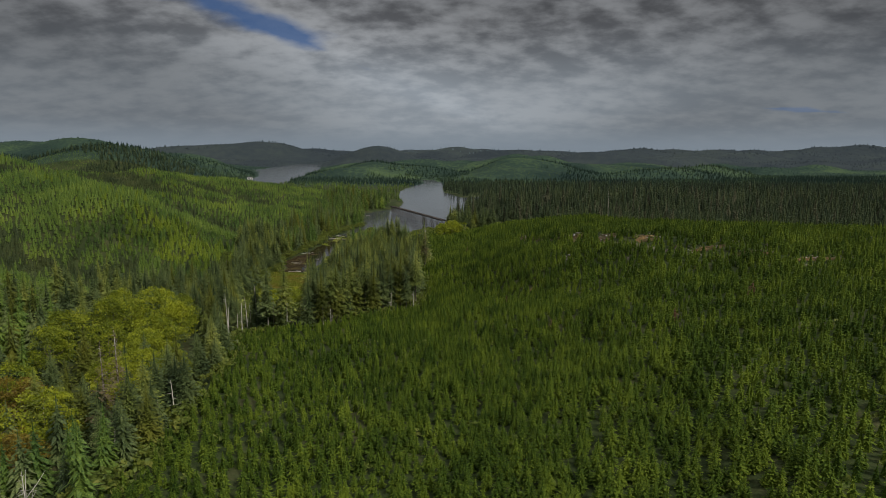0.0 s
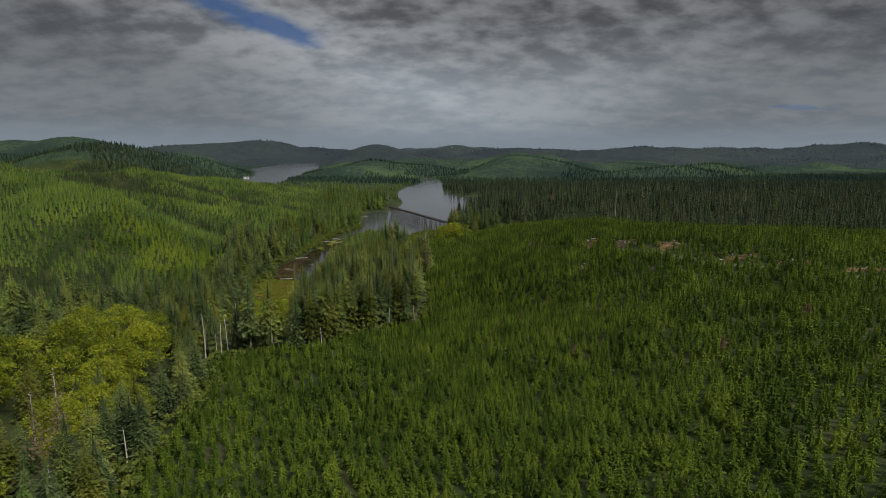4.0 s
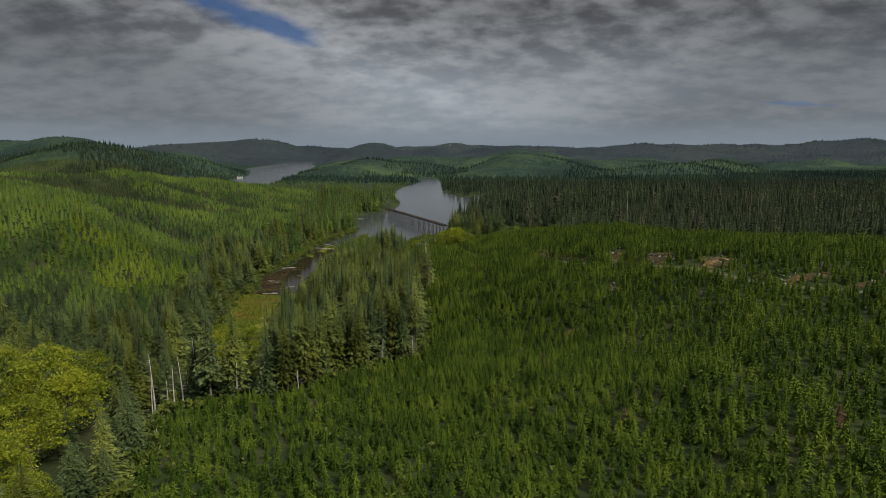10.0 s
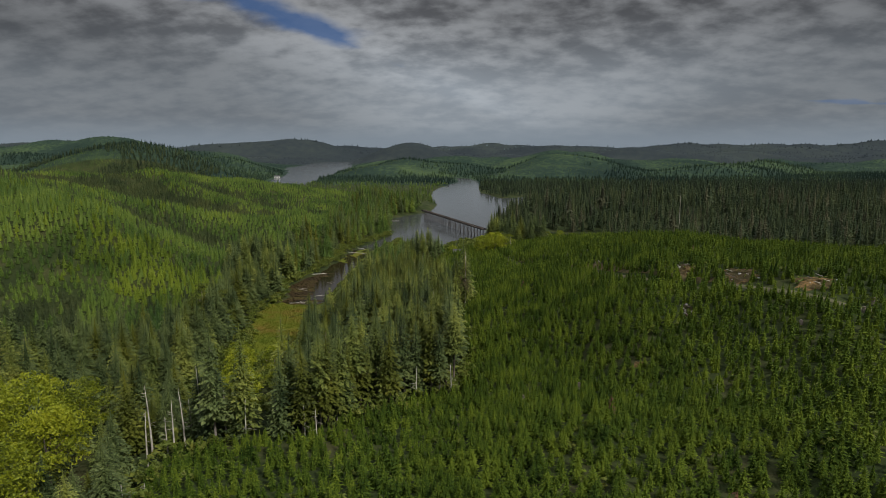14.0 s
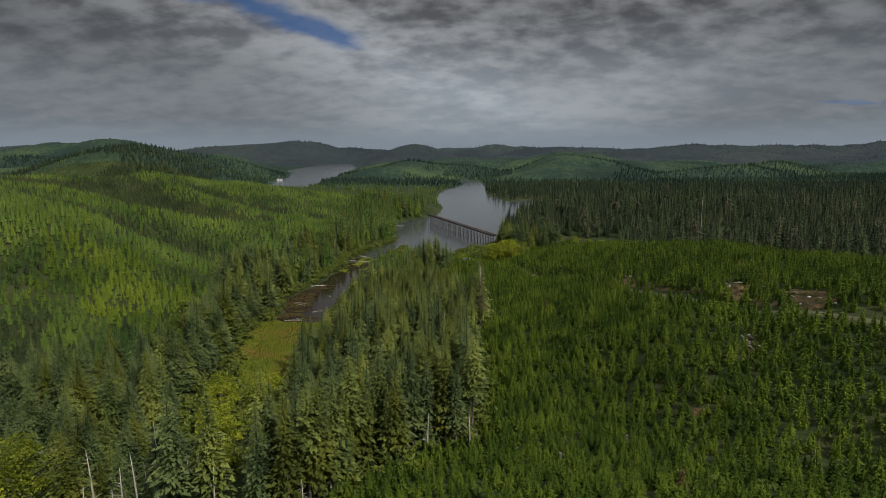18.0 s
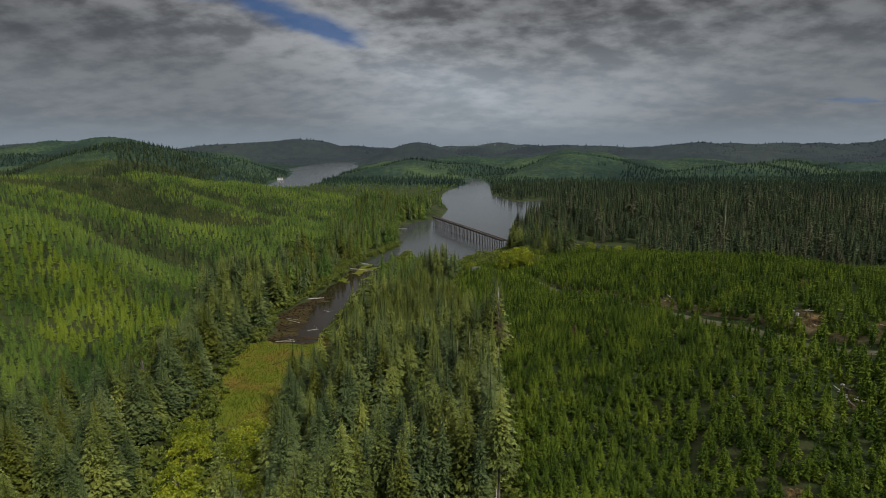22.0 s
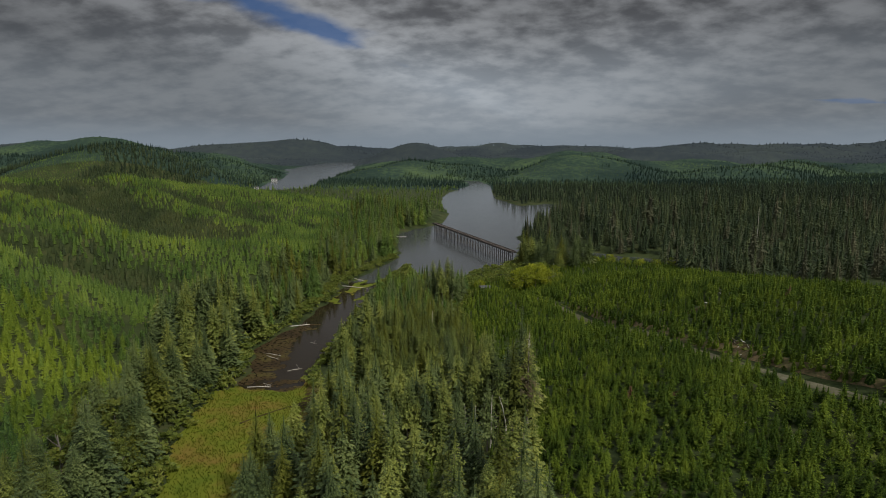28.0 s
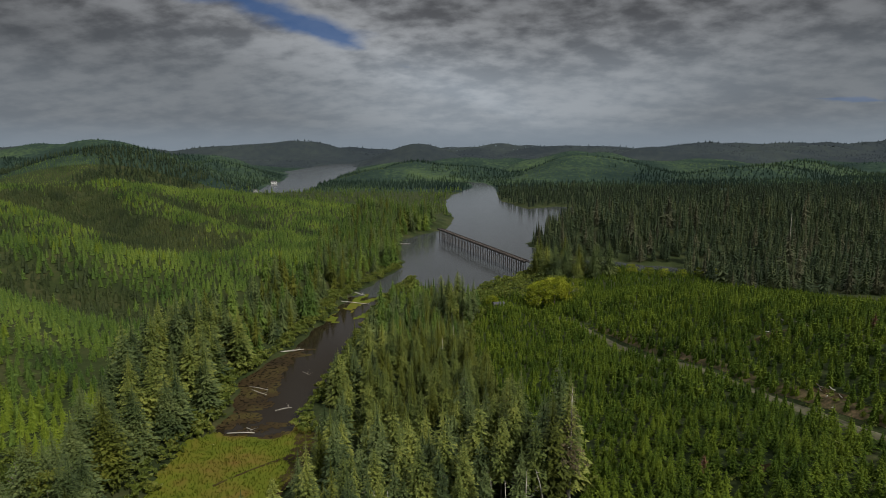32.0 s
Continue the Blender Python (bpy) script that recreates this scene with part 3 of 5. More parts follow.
def scatter(name, shapes, x, y, size, mat, label, category, sink=0.1, squash=0.12, smooth=False):
    """Trees past counting, joined into one object: each place takes one of the shapes at its size and turn."""
    if len(x) == 0:
        return
    z = height(x, y) - sink
    pick = RNG.randint(0, len(shapes), len(x))
    cos, tris, base = [], [], 0
    for k, (co, tri) in enumerate(shapes):
        sel = np.where(pick == k)[0]
        if not len(sel):
            continue
        a = RNG.rand(len(sel)) * 6.283
        s = size[sel][:, None]
        sw = s * (1 + squash * RNG.uniform(-1, 1, (len(sel), 1)))
        c, sn = np.cos(a)[:, None], np.sin(a)[:, None]
        px = (co[:, 0] * c - co[:, 1] * sn) * sw + x[sel][:, None]
        py = (co[:, 0] * sn + co[:, 1] * c) * sw + y[sel][:, None]
        pz = co[:, 2] * s + z[sel][:, None]
        cos.append(np.stack([px, py, pz], -1).reshape(-1, 3))
        tris.append((tri[None] + (np.arange(len(sel)) * len(co))[:, None, None] + base).reshape(-1, 3))
        base += len(sel) * len(co)
    ob = new(name, quick_mesh(name, np.concatenate(cos), np.concatenate(tris), mat, smooth))
    return tagged(ob, label, category, kind="stuff")


def jittered(x0, x1, y0, y1, step, jitter=0.3, turn=0.0):
    """Planting places: a turned grid with some disorder."""
    n = int(1.5 * max(x1 - x0, y1 - y0) / step / 2) + 2
    i, j = np.meshgrid(np.arange(-n, n), np.arange(-n, n))
    i, j = i.ravel() + RNG.uniform(-jitter, jitter, i.size), j.ravel() + RNG.uniform(-jitter, jitter, i.size)
    c, s = math.cos(turn), math.sin(turn)
    x, y = (x0 + x1) / 2 + step * (i * c - j * s), (y0 + y1) / 2 + step * (i * s + j * c)
    k = (x > x0) & (x < x1) & (y > y0) & (y < y1)
    return x[k], y[k]


CUTS = [(59.5, 212, 3.4, 9), (53, 229, 2.4, 6), (68, 195, 5.5, 2.3), (83, 182.5, 6, 1.8), (95, 175, 7, 1.8), (109, 168, 7, 1.7), (43.5, 199.5, 1.2, 3.4), (36.4, 265.5, 1.8, 4.5), (17.5, 246, 2.2, 1.0), (42, 298, 5, 1.3), (29.3, 185, 1.0, 1.6)]


VERGE = [(56.6, 211.5), (52.2, 223.2), (46.8, 235.4), (41.8, 247.4), (38.2, 256.2), (35.1, 267), (31.6, 279), (28.4, 291), (25.1, 303), (20.4, 324.2), (14.6, 345.4)]


def bare_ground(x, y):
    """True on roads, cut banks and the marsh."""
    out = (line_distance(x, y, ROAD) < 2.0)
    for cx, cy, rx, ry in CUTS:
        out |= ((x - cx) / rx) ** 2 + ((y - cy) / ry) ** 2 < 0.85
    return out | (meadow_distance(x, y) < 0.5)


def in_view(x, y):
    return (x < (y + 20) * 0.80 + 15) & (x > -(y + 20) * 0.83 - 15) & (y > 30)


def old_edge(y):
    """East edge of the old trees by the creek."""
    return np.interp(y, [0, 75, 97, 132, 142, 159, 162, 164, 171, 183, 186, 206, 222, 228, 240, 243.5, 245, 257, 264, 275, 286, 303, 320, 335, 353, 375, 395, 405],
                     [-46, -48, -47.5, -51, -54, -57, -44, -31, -27, -17, -9, -7.5, -9, -24, -37, -39, -8.3, -5.7, -8, -12, -17.4, -20, -22, -24, -25.5, -22, -22, -60])


def old_west(y):
    """West edge of the old trees, where the hillside planting begins."""
    return np.interp(y, [0, 150, 200, 212, 229, 253, 270, 291, 315, 350, 380, 405, 430, 470, 520, 640], [-105, -118, -106, -97, -90, -90, -93, -101, -109, -109, -102, -92, -95, -108, -118, -120])


def shrub_west(y):
    """The open, shrubby hollow below the marsh, between the old trees on both sides."""
    return np.interp(y, [168, 185, 207, 240, 262, 290], [-58, -66, -73, -79, -83, -84])


def shrub_east(y):
    return np.interp(y, [168, 185, 200, 240, 270, 290], [-40, -41, -45, -55, -57, -58])


# the young planting on the near slope
YF = [conifer(s, 3.8, 1.32, 16, 11, 4, 0.0, 0.12, 0.8, 0.2, 0.5, 0.8) for s in range(6)]
YS = [conifer(10 + s, 3.8, 1.32, 12, 10, 3, 0.0, 0.12, 0.8, 0.2, 0.5, 0.8) for s in range(6)]
YM = [conifer(20 + s, 3.7, 1.45, 9, 8, 1, 0.0, 0.15, 0.72, 0.22) for s in range(5)]
YB = [conifer(30 + s, 3.7, 1.5, 5, 7, 1, 0.0, 0.2, 0.64, 0.22) for s in range(5)]
x, y = jittered(-60, 420, 32, 440, 1.8, 0.4, 0.35)
k = in_view(x, y) & (x > old_edge(y) + 1) & (reach_distance(x, y) > 3) & ~bare_ground(x, y)
k &= (y + 0.1 * x < 402) & ((x + 0.6 * y < 290) | (RNG.rand(len(x)) < 0.7))
x, y = x[k], y[k]
gaps = waves(x, y, 34, 21) + waves(x, y, 14, 22) > 2.7
x, y = x[~gaps], y[~gaps]
size = 0.58 + 0.05 * np.clip((y - 150) / 60, 0, 1) + 0.42 * RNG.rand(len(x)) ** 1.2 + 0.07 * waves(x, y, 40, 23) + 0.05 * waves(x, y, 16, 24)
by_road = line_distance(x, y, ROAD)
size = size * np.where((by_road < 4.5) & (y > 200), 1.1, 1)
dist = line_distance(x, y, [(14, 62), (12, 150), (14, 240)])
order = np.argsort(dist)
near, rest = order[:300], order[300:]
mid, back, last = rest[dist[rest] < 26], rest[(dist[rest] >= 26) & (dist[rest] < 85)], rest[dist[rest] >= 85]
scatter("young_fir_planting", YB, x[last], y[last], size[last], YOUNG, "dense young green firs on the hill's far crest", "fir plantation")
scatter("young_fir_planting", YS, x[mid], y[mid], size[mid], YOUNG, "dense rows of young green firs on the cut-over slope", "fir plantation")
scatter("young_fir_planting", YM, x[back], y[back], size[back], YOUNG, "dense rows of young green firs on the far slope", "fir plantation")
models = []
for s in range(6):
    e = thing("young_fir", (0, 0, 0), "young bushy green fir in a planted row", "fir tree", "young firs of the planting")
    child("trunk", trunk_mesh(s, 3.6, 0.06, 0.0, BARK, 0, 5), e)
    child("crown", quick_mesh("crown", *YF[s], YOUNG), e)
    models.append(e)


def plant(models, x, y, size):
    """Copies of the models at the places; the first of each model goes to the first places."""
    z = height(x, y)
    for n in range(len(x)):
        m = Matrix.LocRotScale((float(x[n]), float(y[n]), float(z[n]) - 0.1), Euler((0, 0, RNG.rand() * 6.28)), None)
        ob = models[n] if n < len(models) else copy_thing(models[n % len(models)], m)
        ob.matrix_basis = m @ Matrix.Diagonal((*(float(size[n]),) * 3, 1))


plant(models, x[near], y[near], size[near])

# the planting and the woods go on under and behind the start
x, y = jittered(-46, 190, -110, 150, 3.0, 0.4, 0.35)
k = (x > old_edge(y) + 1) & ~(in_view(x, y) & (y > 32))
x, y = x[k], y[k]
scatter("young_fir_planting", YB, x, y, 0.8 + 0.4 * RNG.rand(len(x)), YOUNG, "dense young green firs on the slope below", "fir plantation")

# the older planting on the slope across the creek
HF = [conifer(40 + s, 4.0, 1.7, 10, 9, 1, 0.0, 0.15, 0.72, 0.22) for s in range(5)]
HB = [conifer(50 + s, 4.0, 1.75, 4, 7, 1, 0.0, 0.2, 0.75, 0.22) for s in range(4)]
x, y = jittered(-640, -80, 60, 720, 2.1, 0.38, 0.2)
k = in_view(x, y) & (x < old_west(y) - 1) & (reach_distance(x, y) > 14) & (y < 700 - 0.1 * x)
k &= (np.hypot(x, y) < 420) | (RNG.rand(len(x)) < 0.8)
x, y = x[k], y[k]
size = 0.62 + 0.5 * RNG.rand(len(x)) + 0.12 * waves(x, y, 50, 31)
k = np.hypot(x + 20, y - 150) < 170
# hollows and one ridge face take darker needles: shade put into colour
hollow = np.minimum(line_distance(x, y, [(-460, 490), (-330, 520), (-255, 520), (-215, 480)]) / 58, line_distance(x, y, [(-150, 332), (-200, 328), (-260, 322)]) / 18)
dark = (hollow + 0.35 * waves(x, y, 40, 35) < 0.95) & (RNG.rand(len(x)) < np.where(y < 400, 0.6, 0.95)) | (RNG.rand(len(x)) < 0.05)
# swell: crests keep the bright tone, hollows the dark, as relief shading in colour
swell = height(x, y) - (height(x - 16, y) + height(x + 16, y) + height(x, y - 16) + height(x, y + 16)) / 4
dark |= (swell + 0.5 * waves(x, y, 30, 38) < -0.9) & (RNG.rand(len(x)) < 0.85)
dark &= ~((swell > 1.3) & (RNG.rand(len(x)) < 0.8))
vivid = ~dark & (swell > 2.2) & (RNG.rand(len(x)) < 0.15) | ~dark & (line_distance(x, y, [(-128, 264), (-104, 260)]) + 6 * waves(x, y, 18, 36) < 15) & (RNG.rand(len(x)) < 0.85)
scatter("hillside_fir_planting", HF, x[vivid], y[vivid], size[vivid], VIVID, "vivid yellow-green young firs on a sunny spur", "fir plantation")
dark |= vivid
for shapes, sel, tone in ((HF, k & ~dark, HILL), (HB, ~k & ~dark, HILL), (HF, k & dark & ~vivid, BLUE_SHADE), (HB, ~k & dark & ~vivid, BLUE_SHADE)):
    scatter("hillside_fir_planting", shapes, x[sel], y[sel], size[sel], tone, "close-set young firs covering the hillside across the creek" if tone == HILL else "blue-green young firs in the hillside's hollows, shade toned into their needles", "fir plantation")

# old spruce and fir along the creek
OF = [conifer(60 + s, 15, w_, 42, 13, 7, b, 0.2, f_, 0.2, 0.4, 0.72) for s, (b, w_, f_) in enumerate(((0.04, 3.8, 0.85), (0.05, 3.5, 0.9), (0.08, 3.6, 0.8), (0.04, 4.1, 0.9), (0.05, 3.4, 0.85)))]
OS = [conifer(70 + s, 15.5, w_, 40, 11, 5, b, 0.26, f_, 0.3, 0.32, 0.75) for s, (b, w_, f_) in enumerate(((0.12, 2.3, 0.8), (0.24, 2.1, 0.7), (0.40, 2.1, 0.6), (0.05, 2.6, 0.9), (0.16, 2.4, 0.8)))]
OQ = [conifer(90 + s, 15, 3.6, 32, 12, 4, 0.04, 0.2, 0.85, 0.2, 0.4, 0.75) for s in range(5)]
OM = [conifer(80 + s, 13.5, 2.9, 19, 11, 2, 0.05, 0.26, 0.75, 0.26, 0.45, 0.55) for s in range(5)]
x, y = jittered(-125, 0, 45, 660, 3.5, 0.48, 0.5)
k = in_view(x, y) & (x > old_west(y)) & (x < old_edge(y)) & (reach_distance(x, y) > 2.2) & ~bare_ground(x, y)
k &= (meadow_distance(x, y) > 2) & ((x < -70) | (y < 245) | (y > 300) | (x > -49)) & ((x < -70) | (y < 290) | (y > 450) | (reach_distance(x, y) > 5))
k &= ~((x > shrub_west(y)) & (x < shrub_east(y)) & (y > 168) & (y < 290))
for cx, cy, rr in ((-74, 98, 6), (-64, 83, 6), (-53, 69, 5), (-60, 104, 5), (-57, 119, 5), (-66, 112, 5), (-55, 160, 5.5), (-16, 249, 5.5)):
    k &= np.hypot(x - cx, y - cy) > rr
k &= ~((x > -92) & (x < -56) & (y > 106) & (y < 170) & (RNG.rand(len(x)) < 0.7))
x, y = x[k], y[k]
size = 0.5 + 0.65 * RNG.rand(len(x)) ** 0.8 + 0.08 * waves(x, y, 25, 33)
size = size * np.where((x > -58) & (y > 330), 0.72, 1) * np.where((x > -58) & (y < 260), np.where(y > 160, 1.15, 0.95), 1)
size = size * np.where((y > 470) & (reach_distance(x, y) < 22), 1.4, 1) * np.where((x < -68) & (y > 175) & (y < 330), 1.2, 1)
slender = (x > np.where(y < 275, old_edge(y) - 13, -46)) & (y > 156) & (y < 400)
thick = ~slender & (RNG.rand(len(x)) < 0.7)
size = np.where(slender, (0.4 + 0.72 * size) * np.where(y > 275, 0.74, 1), 0.1 + 0.8 * size)
dist = np.where(slender & (y < 275), np.hypot(x + 20, y - 200) - 100, np.where(thick & (y < 330), line_distance(x, y, [(-52, 120), (-78, 250)]), 1e3))
order = np.argsort(dist)
kept = order[(dist[order] < 1e3)]
tall_ones, wide_ones = kept[slender[kept]][:230], kept[thick[kept]][:230]
rest = np.setdiff1d(np.where(slender | thick)[0], np.concatenate([tall_ones, wide_ones]))
models = []
for s in range(5):
    e = thing("spruce_tree", (0, 0, 0), "broad dark green spruce with drooping ragged branches", "spruce tree", "old spruces along the creek")
    child("trunk", trunk_mesh(30 + s, 14.2, 0.24, 0.0, BARK, 4), e, "grey-brown bare lower trunk")
    child("crown", quick_mesh("crown", *OF[s], (OLD, DUSK, DUSK, DUSK, OLIVE)[s]), e)
    models.append(e)
lean_models = []
for s in range(5):
    e = thing("fir_tree", (0, 0, 0), "tall slender fir with a long bare lower trunk", "fir tree", "slender firs of the old clump")
    child("trunk", trunk_mesh(40 + s, 14.8, 0.17, 0.0, (BARK, PALE_BARK)[s % 2], 9), e, "grey-brown bare lower trunk")
    child("crown", quick_mesh("crown", *OS[s], (OLD, DUSK, OLD, DUSK, OLIVE)[s]), e)
    lean_models.append(e)
plant(models, x[wide_ones], y[wide_ones], size[wide_ones])
plant(lean_models, x[tall_ones], y[tall_ones], size[tall_ones])
close = rest[(y[rest] > 150) & (y[rest] < 330) & (x[rest] > -112)]
rest = np.setdiff1d(rest, close)
for shapes, tone, pick, label in ((OQ, OLD, 0, "broad green spruces close to the creek"), (OQ, DUSK, 1, "broad blue-grey spruces close to the creek"),
                                  (OS, OLD, 0, "slender green firs of the old clump"), (OS, OLIVE, 1, "slender olive firs of the old clump")):
    sel = close[(np.arange(len(close)) % 2 == pick) & (slender[close] == (shapes is OS))]
    scatter("creekside_forest", shapes, x[sel], y[sel], size[sel], tone, label, "conifer forest")
kinds = np.digitize(RNG.rand(len(rest)) + 0.15 * waves(x[rest], y[rest], 40, 39), [0.5, 0.8])
for n, tone in enumerate((HILL, DUSK, OLIVE)):
    sel = rest[kinds == n]
    scatter("creekside_forest", OM, x[sel], y[sel], size[sel], tone, ("mixed green conifers along the creek and lake shore", "blue-grey spruces along the creek and lake shore", "olive-green hemlocks along the creek and lake shore")[n], "conifer forest")

DB = [conifer(110 + s, 17, 4.0, 8, 7, 1, 0.1, 0.3, 0.7, 0.4) for s in range(5)]
x, y = jittered(-130, -44, -110, 130, 4.6, 0.48, 0.5)
k = ~(in_view(x, y) & (y > 45)) & (x < old_edge(y))
scatter("creekside_forest", DB, x[k], y[k], 0.4 + 0.4 * RNG.rand(int(k.sum())), OLD, "mixed conifers in the valley bottom", "conifer forest")

# the tall dark forest beyond the planted hill, and the shores of the lake
DF = [conifer(100 + s, 18, w_, 20, 9, 1, 0.04, 0.22, f_, 0.3, 0.45) for s, (w_, f_) in enumerate(((3.8, 0.9), (4.6, 0.85), (3.4, 0.95), (5.2, 0.85), (4.2, 0.9)))]
x, y = jittered(-430, 760, 400, 1050, 5.4, 0.49, 0.1)
east = (x > 2) & (((y > 474) & (reach_distance(x, y) > 1.0)) | ((x > 80) & (y > 410 - 0.1 * x)))
west = (x <= 2) & (y > 600) & (reach_distance(x, y) > 2) & (y > 690 - 0.1 * x)
k = in_view(x, y) & (east | west)
k &= RNG.rand(len(x)) < np.where(x > 2, 0.92, 0.55) * np.where(y > 620, 0.6, 1)
x, y = x[k], y[k]
size = (0.4 + 0.5 * RNG.rand(len(x)) ** 1.2 + 0.25 * (RNG.rand(len(x)) < 0.12)) * np.where(y > 640, 0.85, 1) * np.where(x < 2, np.where(reach_distance(x, y) < 18, 0.75, 0.55), 1.0)
pale_ones = RNG.rand(len(x)) < 0.09 + 0.06 * waves(x, y, 70, 45)
k = (x > 2) & (y < 620)
scatter("dark_old_forest", DF, x[k & ~pale_ones], y[k & ~pale_ones], size[k & ~pale_ones], DEEP, "tall dark conifer forest round the lake's inlet", "conifer forest")
scatter("dark_old_forest", DF, x[k & pale_ones], y[k & pale_ones], size[k & pale_ones] * 1.15, GREYED, "taller grey-olive conifers standing out of the dark forest", "conifer forest")
k = (x > 2) & (y >= 620)
scatter("dark_old_forest", DB, x[k], y[k], size[k], DEEP, "tall dark conifer forest beyond the planted hill", "conifer forest")
kinds = RNG.rand(len(x)) < 0.4
for tone, pick in ((HILL, ~kinds), (DUSK, kinds)):
    k = (x <= 2) & pick
    scatter("lakeside_forest", OM, x[k], y[k], size[k] * 1.15, tone, "green conifers on the low land between the lakes" if tone == HILL else "blue-grey spruces on the low land between the lakes", "conifer forest")

# the wooded hill behind the near ridges, with a felled slope on its near side
x, y = jittered(-1000, -300, 740, 1060, 6.0, 0.47, 0.15)
k = (x > -y * 0.9) & (reach_distance(x, y) > 3) & ((x < -430) | (y > 1050))
x, y = x[k], y[k]
felled = ((x + 668) / 92) ** 2 + ((y - 990) / 55) ** 2 + 0.25 * waves(x, y, 60, 44) < 1
k = ~felled
scatter("hill_forest", DB, x[k], y[k], 0.42 + 0.3 * RNG.rand(int(k.sum())), DEEP, "dark conifer wood on the hill above the lake", "conifer forest")
x, y = jittered(-790, -560, 920, 1060, 3.4, 0.45, 0.15)
k = ((x + 668) / 92) ** 2 + ((y - 990) / 55) ** 2 + 0.25 * waves(x, y, 60, 44) < 1
scatter("felled_slope_growth", HB, x[k], y[k], 0.35 + 0.3 * RNG.rand(int(k.sum())), HILL, "low light green regrowth on a felled slope", "young growth")

# woods out to the horizon, thinner drawn the farther they are; some slopes carry light young growth
TF = [conifer(120 + s, 7, 3.2, 2, 4, 1, -0.1, 0.2, 0.5, 0.3) for s in range(5)]
TS = [conifer(130 + s, 2.2, 4.6, 1, 5, 1, -1.0, 0.08, 0.5, 0.3) for s in range(5)]
LIGHT = [(-930, 1320, 190, 120), (150, 1270, 110, 90), (-210, 1330, 120, 80), (-560, 1180, 90, 60), (520, 1500, 120, 80)]


def light_growth(x, y):
    out = np.zeros(np.shape(x), bool)
    for cx, cy, rx, ry in LIGHT:
        out |= ((x - cx) / rx) ** 2 + ((y - cy) / ry) ** 2 + 0.35 * waves(x, y, 90, 37) < 1
    return out


# each farther ring wears a bluer tone that stands in for haze
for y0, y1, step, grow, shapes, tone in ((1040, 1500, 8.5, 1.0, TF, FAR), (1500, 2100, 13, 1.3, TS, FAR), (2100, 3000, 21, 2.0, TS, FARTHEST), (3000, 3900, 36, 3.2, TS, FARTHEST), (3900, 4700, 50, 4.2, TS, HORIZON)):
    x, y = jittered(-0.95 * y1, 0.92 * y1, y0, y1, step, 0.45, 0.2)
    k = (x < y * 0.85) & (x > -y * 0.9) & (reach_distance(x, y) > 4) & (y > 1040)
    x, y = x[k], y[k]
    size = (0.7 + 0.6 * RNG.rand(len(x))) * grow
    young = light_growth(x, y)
    scatter("distant_forest", shapes, x[~young], y[~young], size[~young], tone, "distant dark conifer woods on rolling hills, haze in their colour", "distant forest", 1.0, smooth=y0 > 1400)
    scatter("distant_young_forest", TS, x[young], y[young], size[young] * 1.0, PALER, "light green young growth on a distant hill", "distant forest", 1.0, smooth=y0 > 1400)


# ---- roads, banks and the marsh ----
def drape(name, places, half, mat, lift, label, category, wob=0.5):
    """A ribbon laid over the ground along places."""
    pts = []
    for (ax, ay), (bx, by) in zip(places, places[1:]):
        n = max(2, int(math.hypot(bx - ax, by - ay) / 2.0))
        pts += [(ax + (bx - ax) * i / n, ay + (by - ay) * i / n) for i in range(n)]
    pts = np.array(pts + [places[-1]])
    for _ in range(3):
        pts[1:-1] = (pts[:-2] + 2 * pts[1:-1] + pts[2:]) / 4
    way = np.gradient(pts, axis=0)
    way /= np.linalg.norm(way, axis=1)[:, None]
    side = np.stack([-way[:, 1], way[:, 0]], 1)
    cols = np.linspace(-1, 1, 7)
    wide = half * (1 + wob * 0.25 * waves(pts[:, 0], pts[:, 1], 16, 41))[:, None]
    gx_ = pts[:, 0][:, None] + side[:, 0][:, None] * cols * wide
    gy_ = pts[:, 1][:, None] + side[:, 1][:, None] * cols * wide
    gz_ = height(gx_, gy_) + lift * (1 - 0.6 * np.abs(cols) ** 3)
    idx = np.arange(gx_.size).reshape(gx_.shape)
    quads = np.stack([idx[:-1, :-1], idx[1:, :-1], idx[1:, 1:], idx[:-1, 1:]], -1).reshape(-1, 4)[:, ::-1]
    ob = new(name, quick_mesh(name, np.stack([gx_, gy_, gz_], -1).reshape(-1, 3), quads, mat, True))
    return tagged(ob, label, category, kind="structure")


drape("roadside_bank", VERGE, 1.25, VERGE_EARTH, 0.28, "brown earth bank along the upper side of the road", "soil bank", 1.4)
drape("road", ROAD, 0.9, GRAVEL, 0.3, "pale gravel forest road winding down the slope", "road")


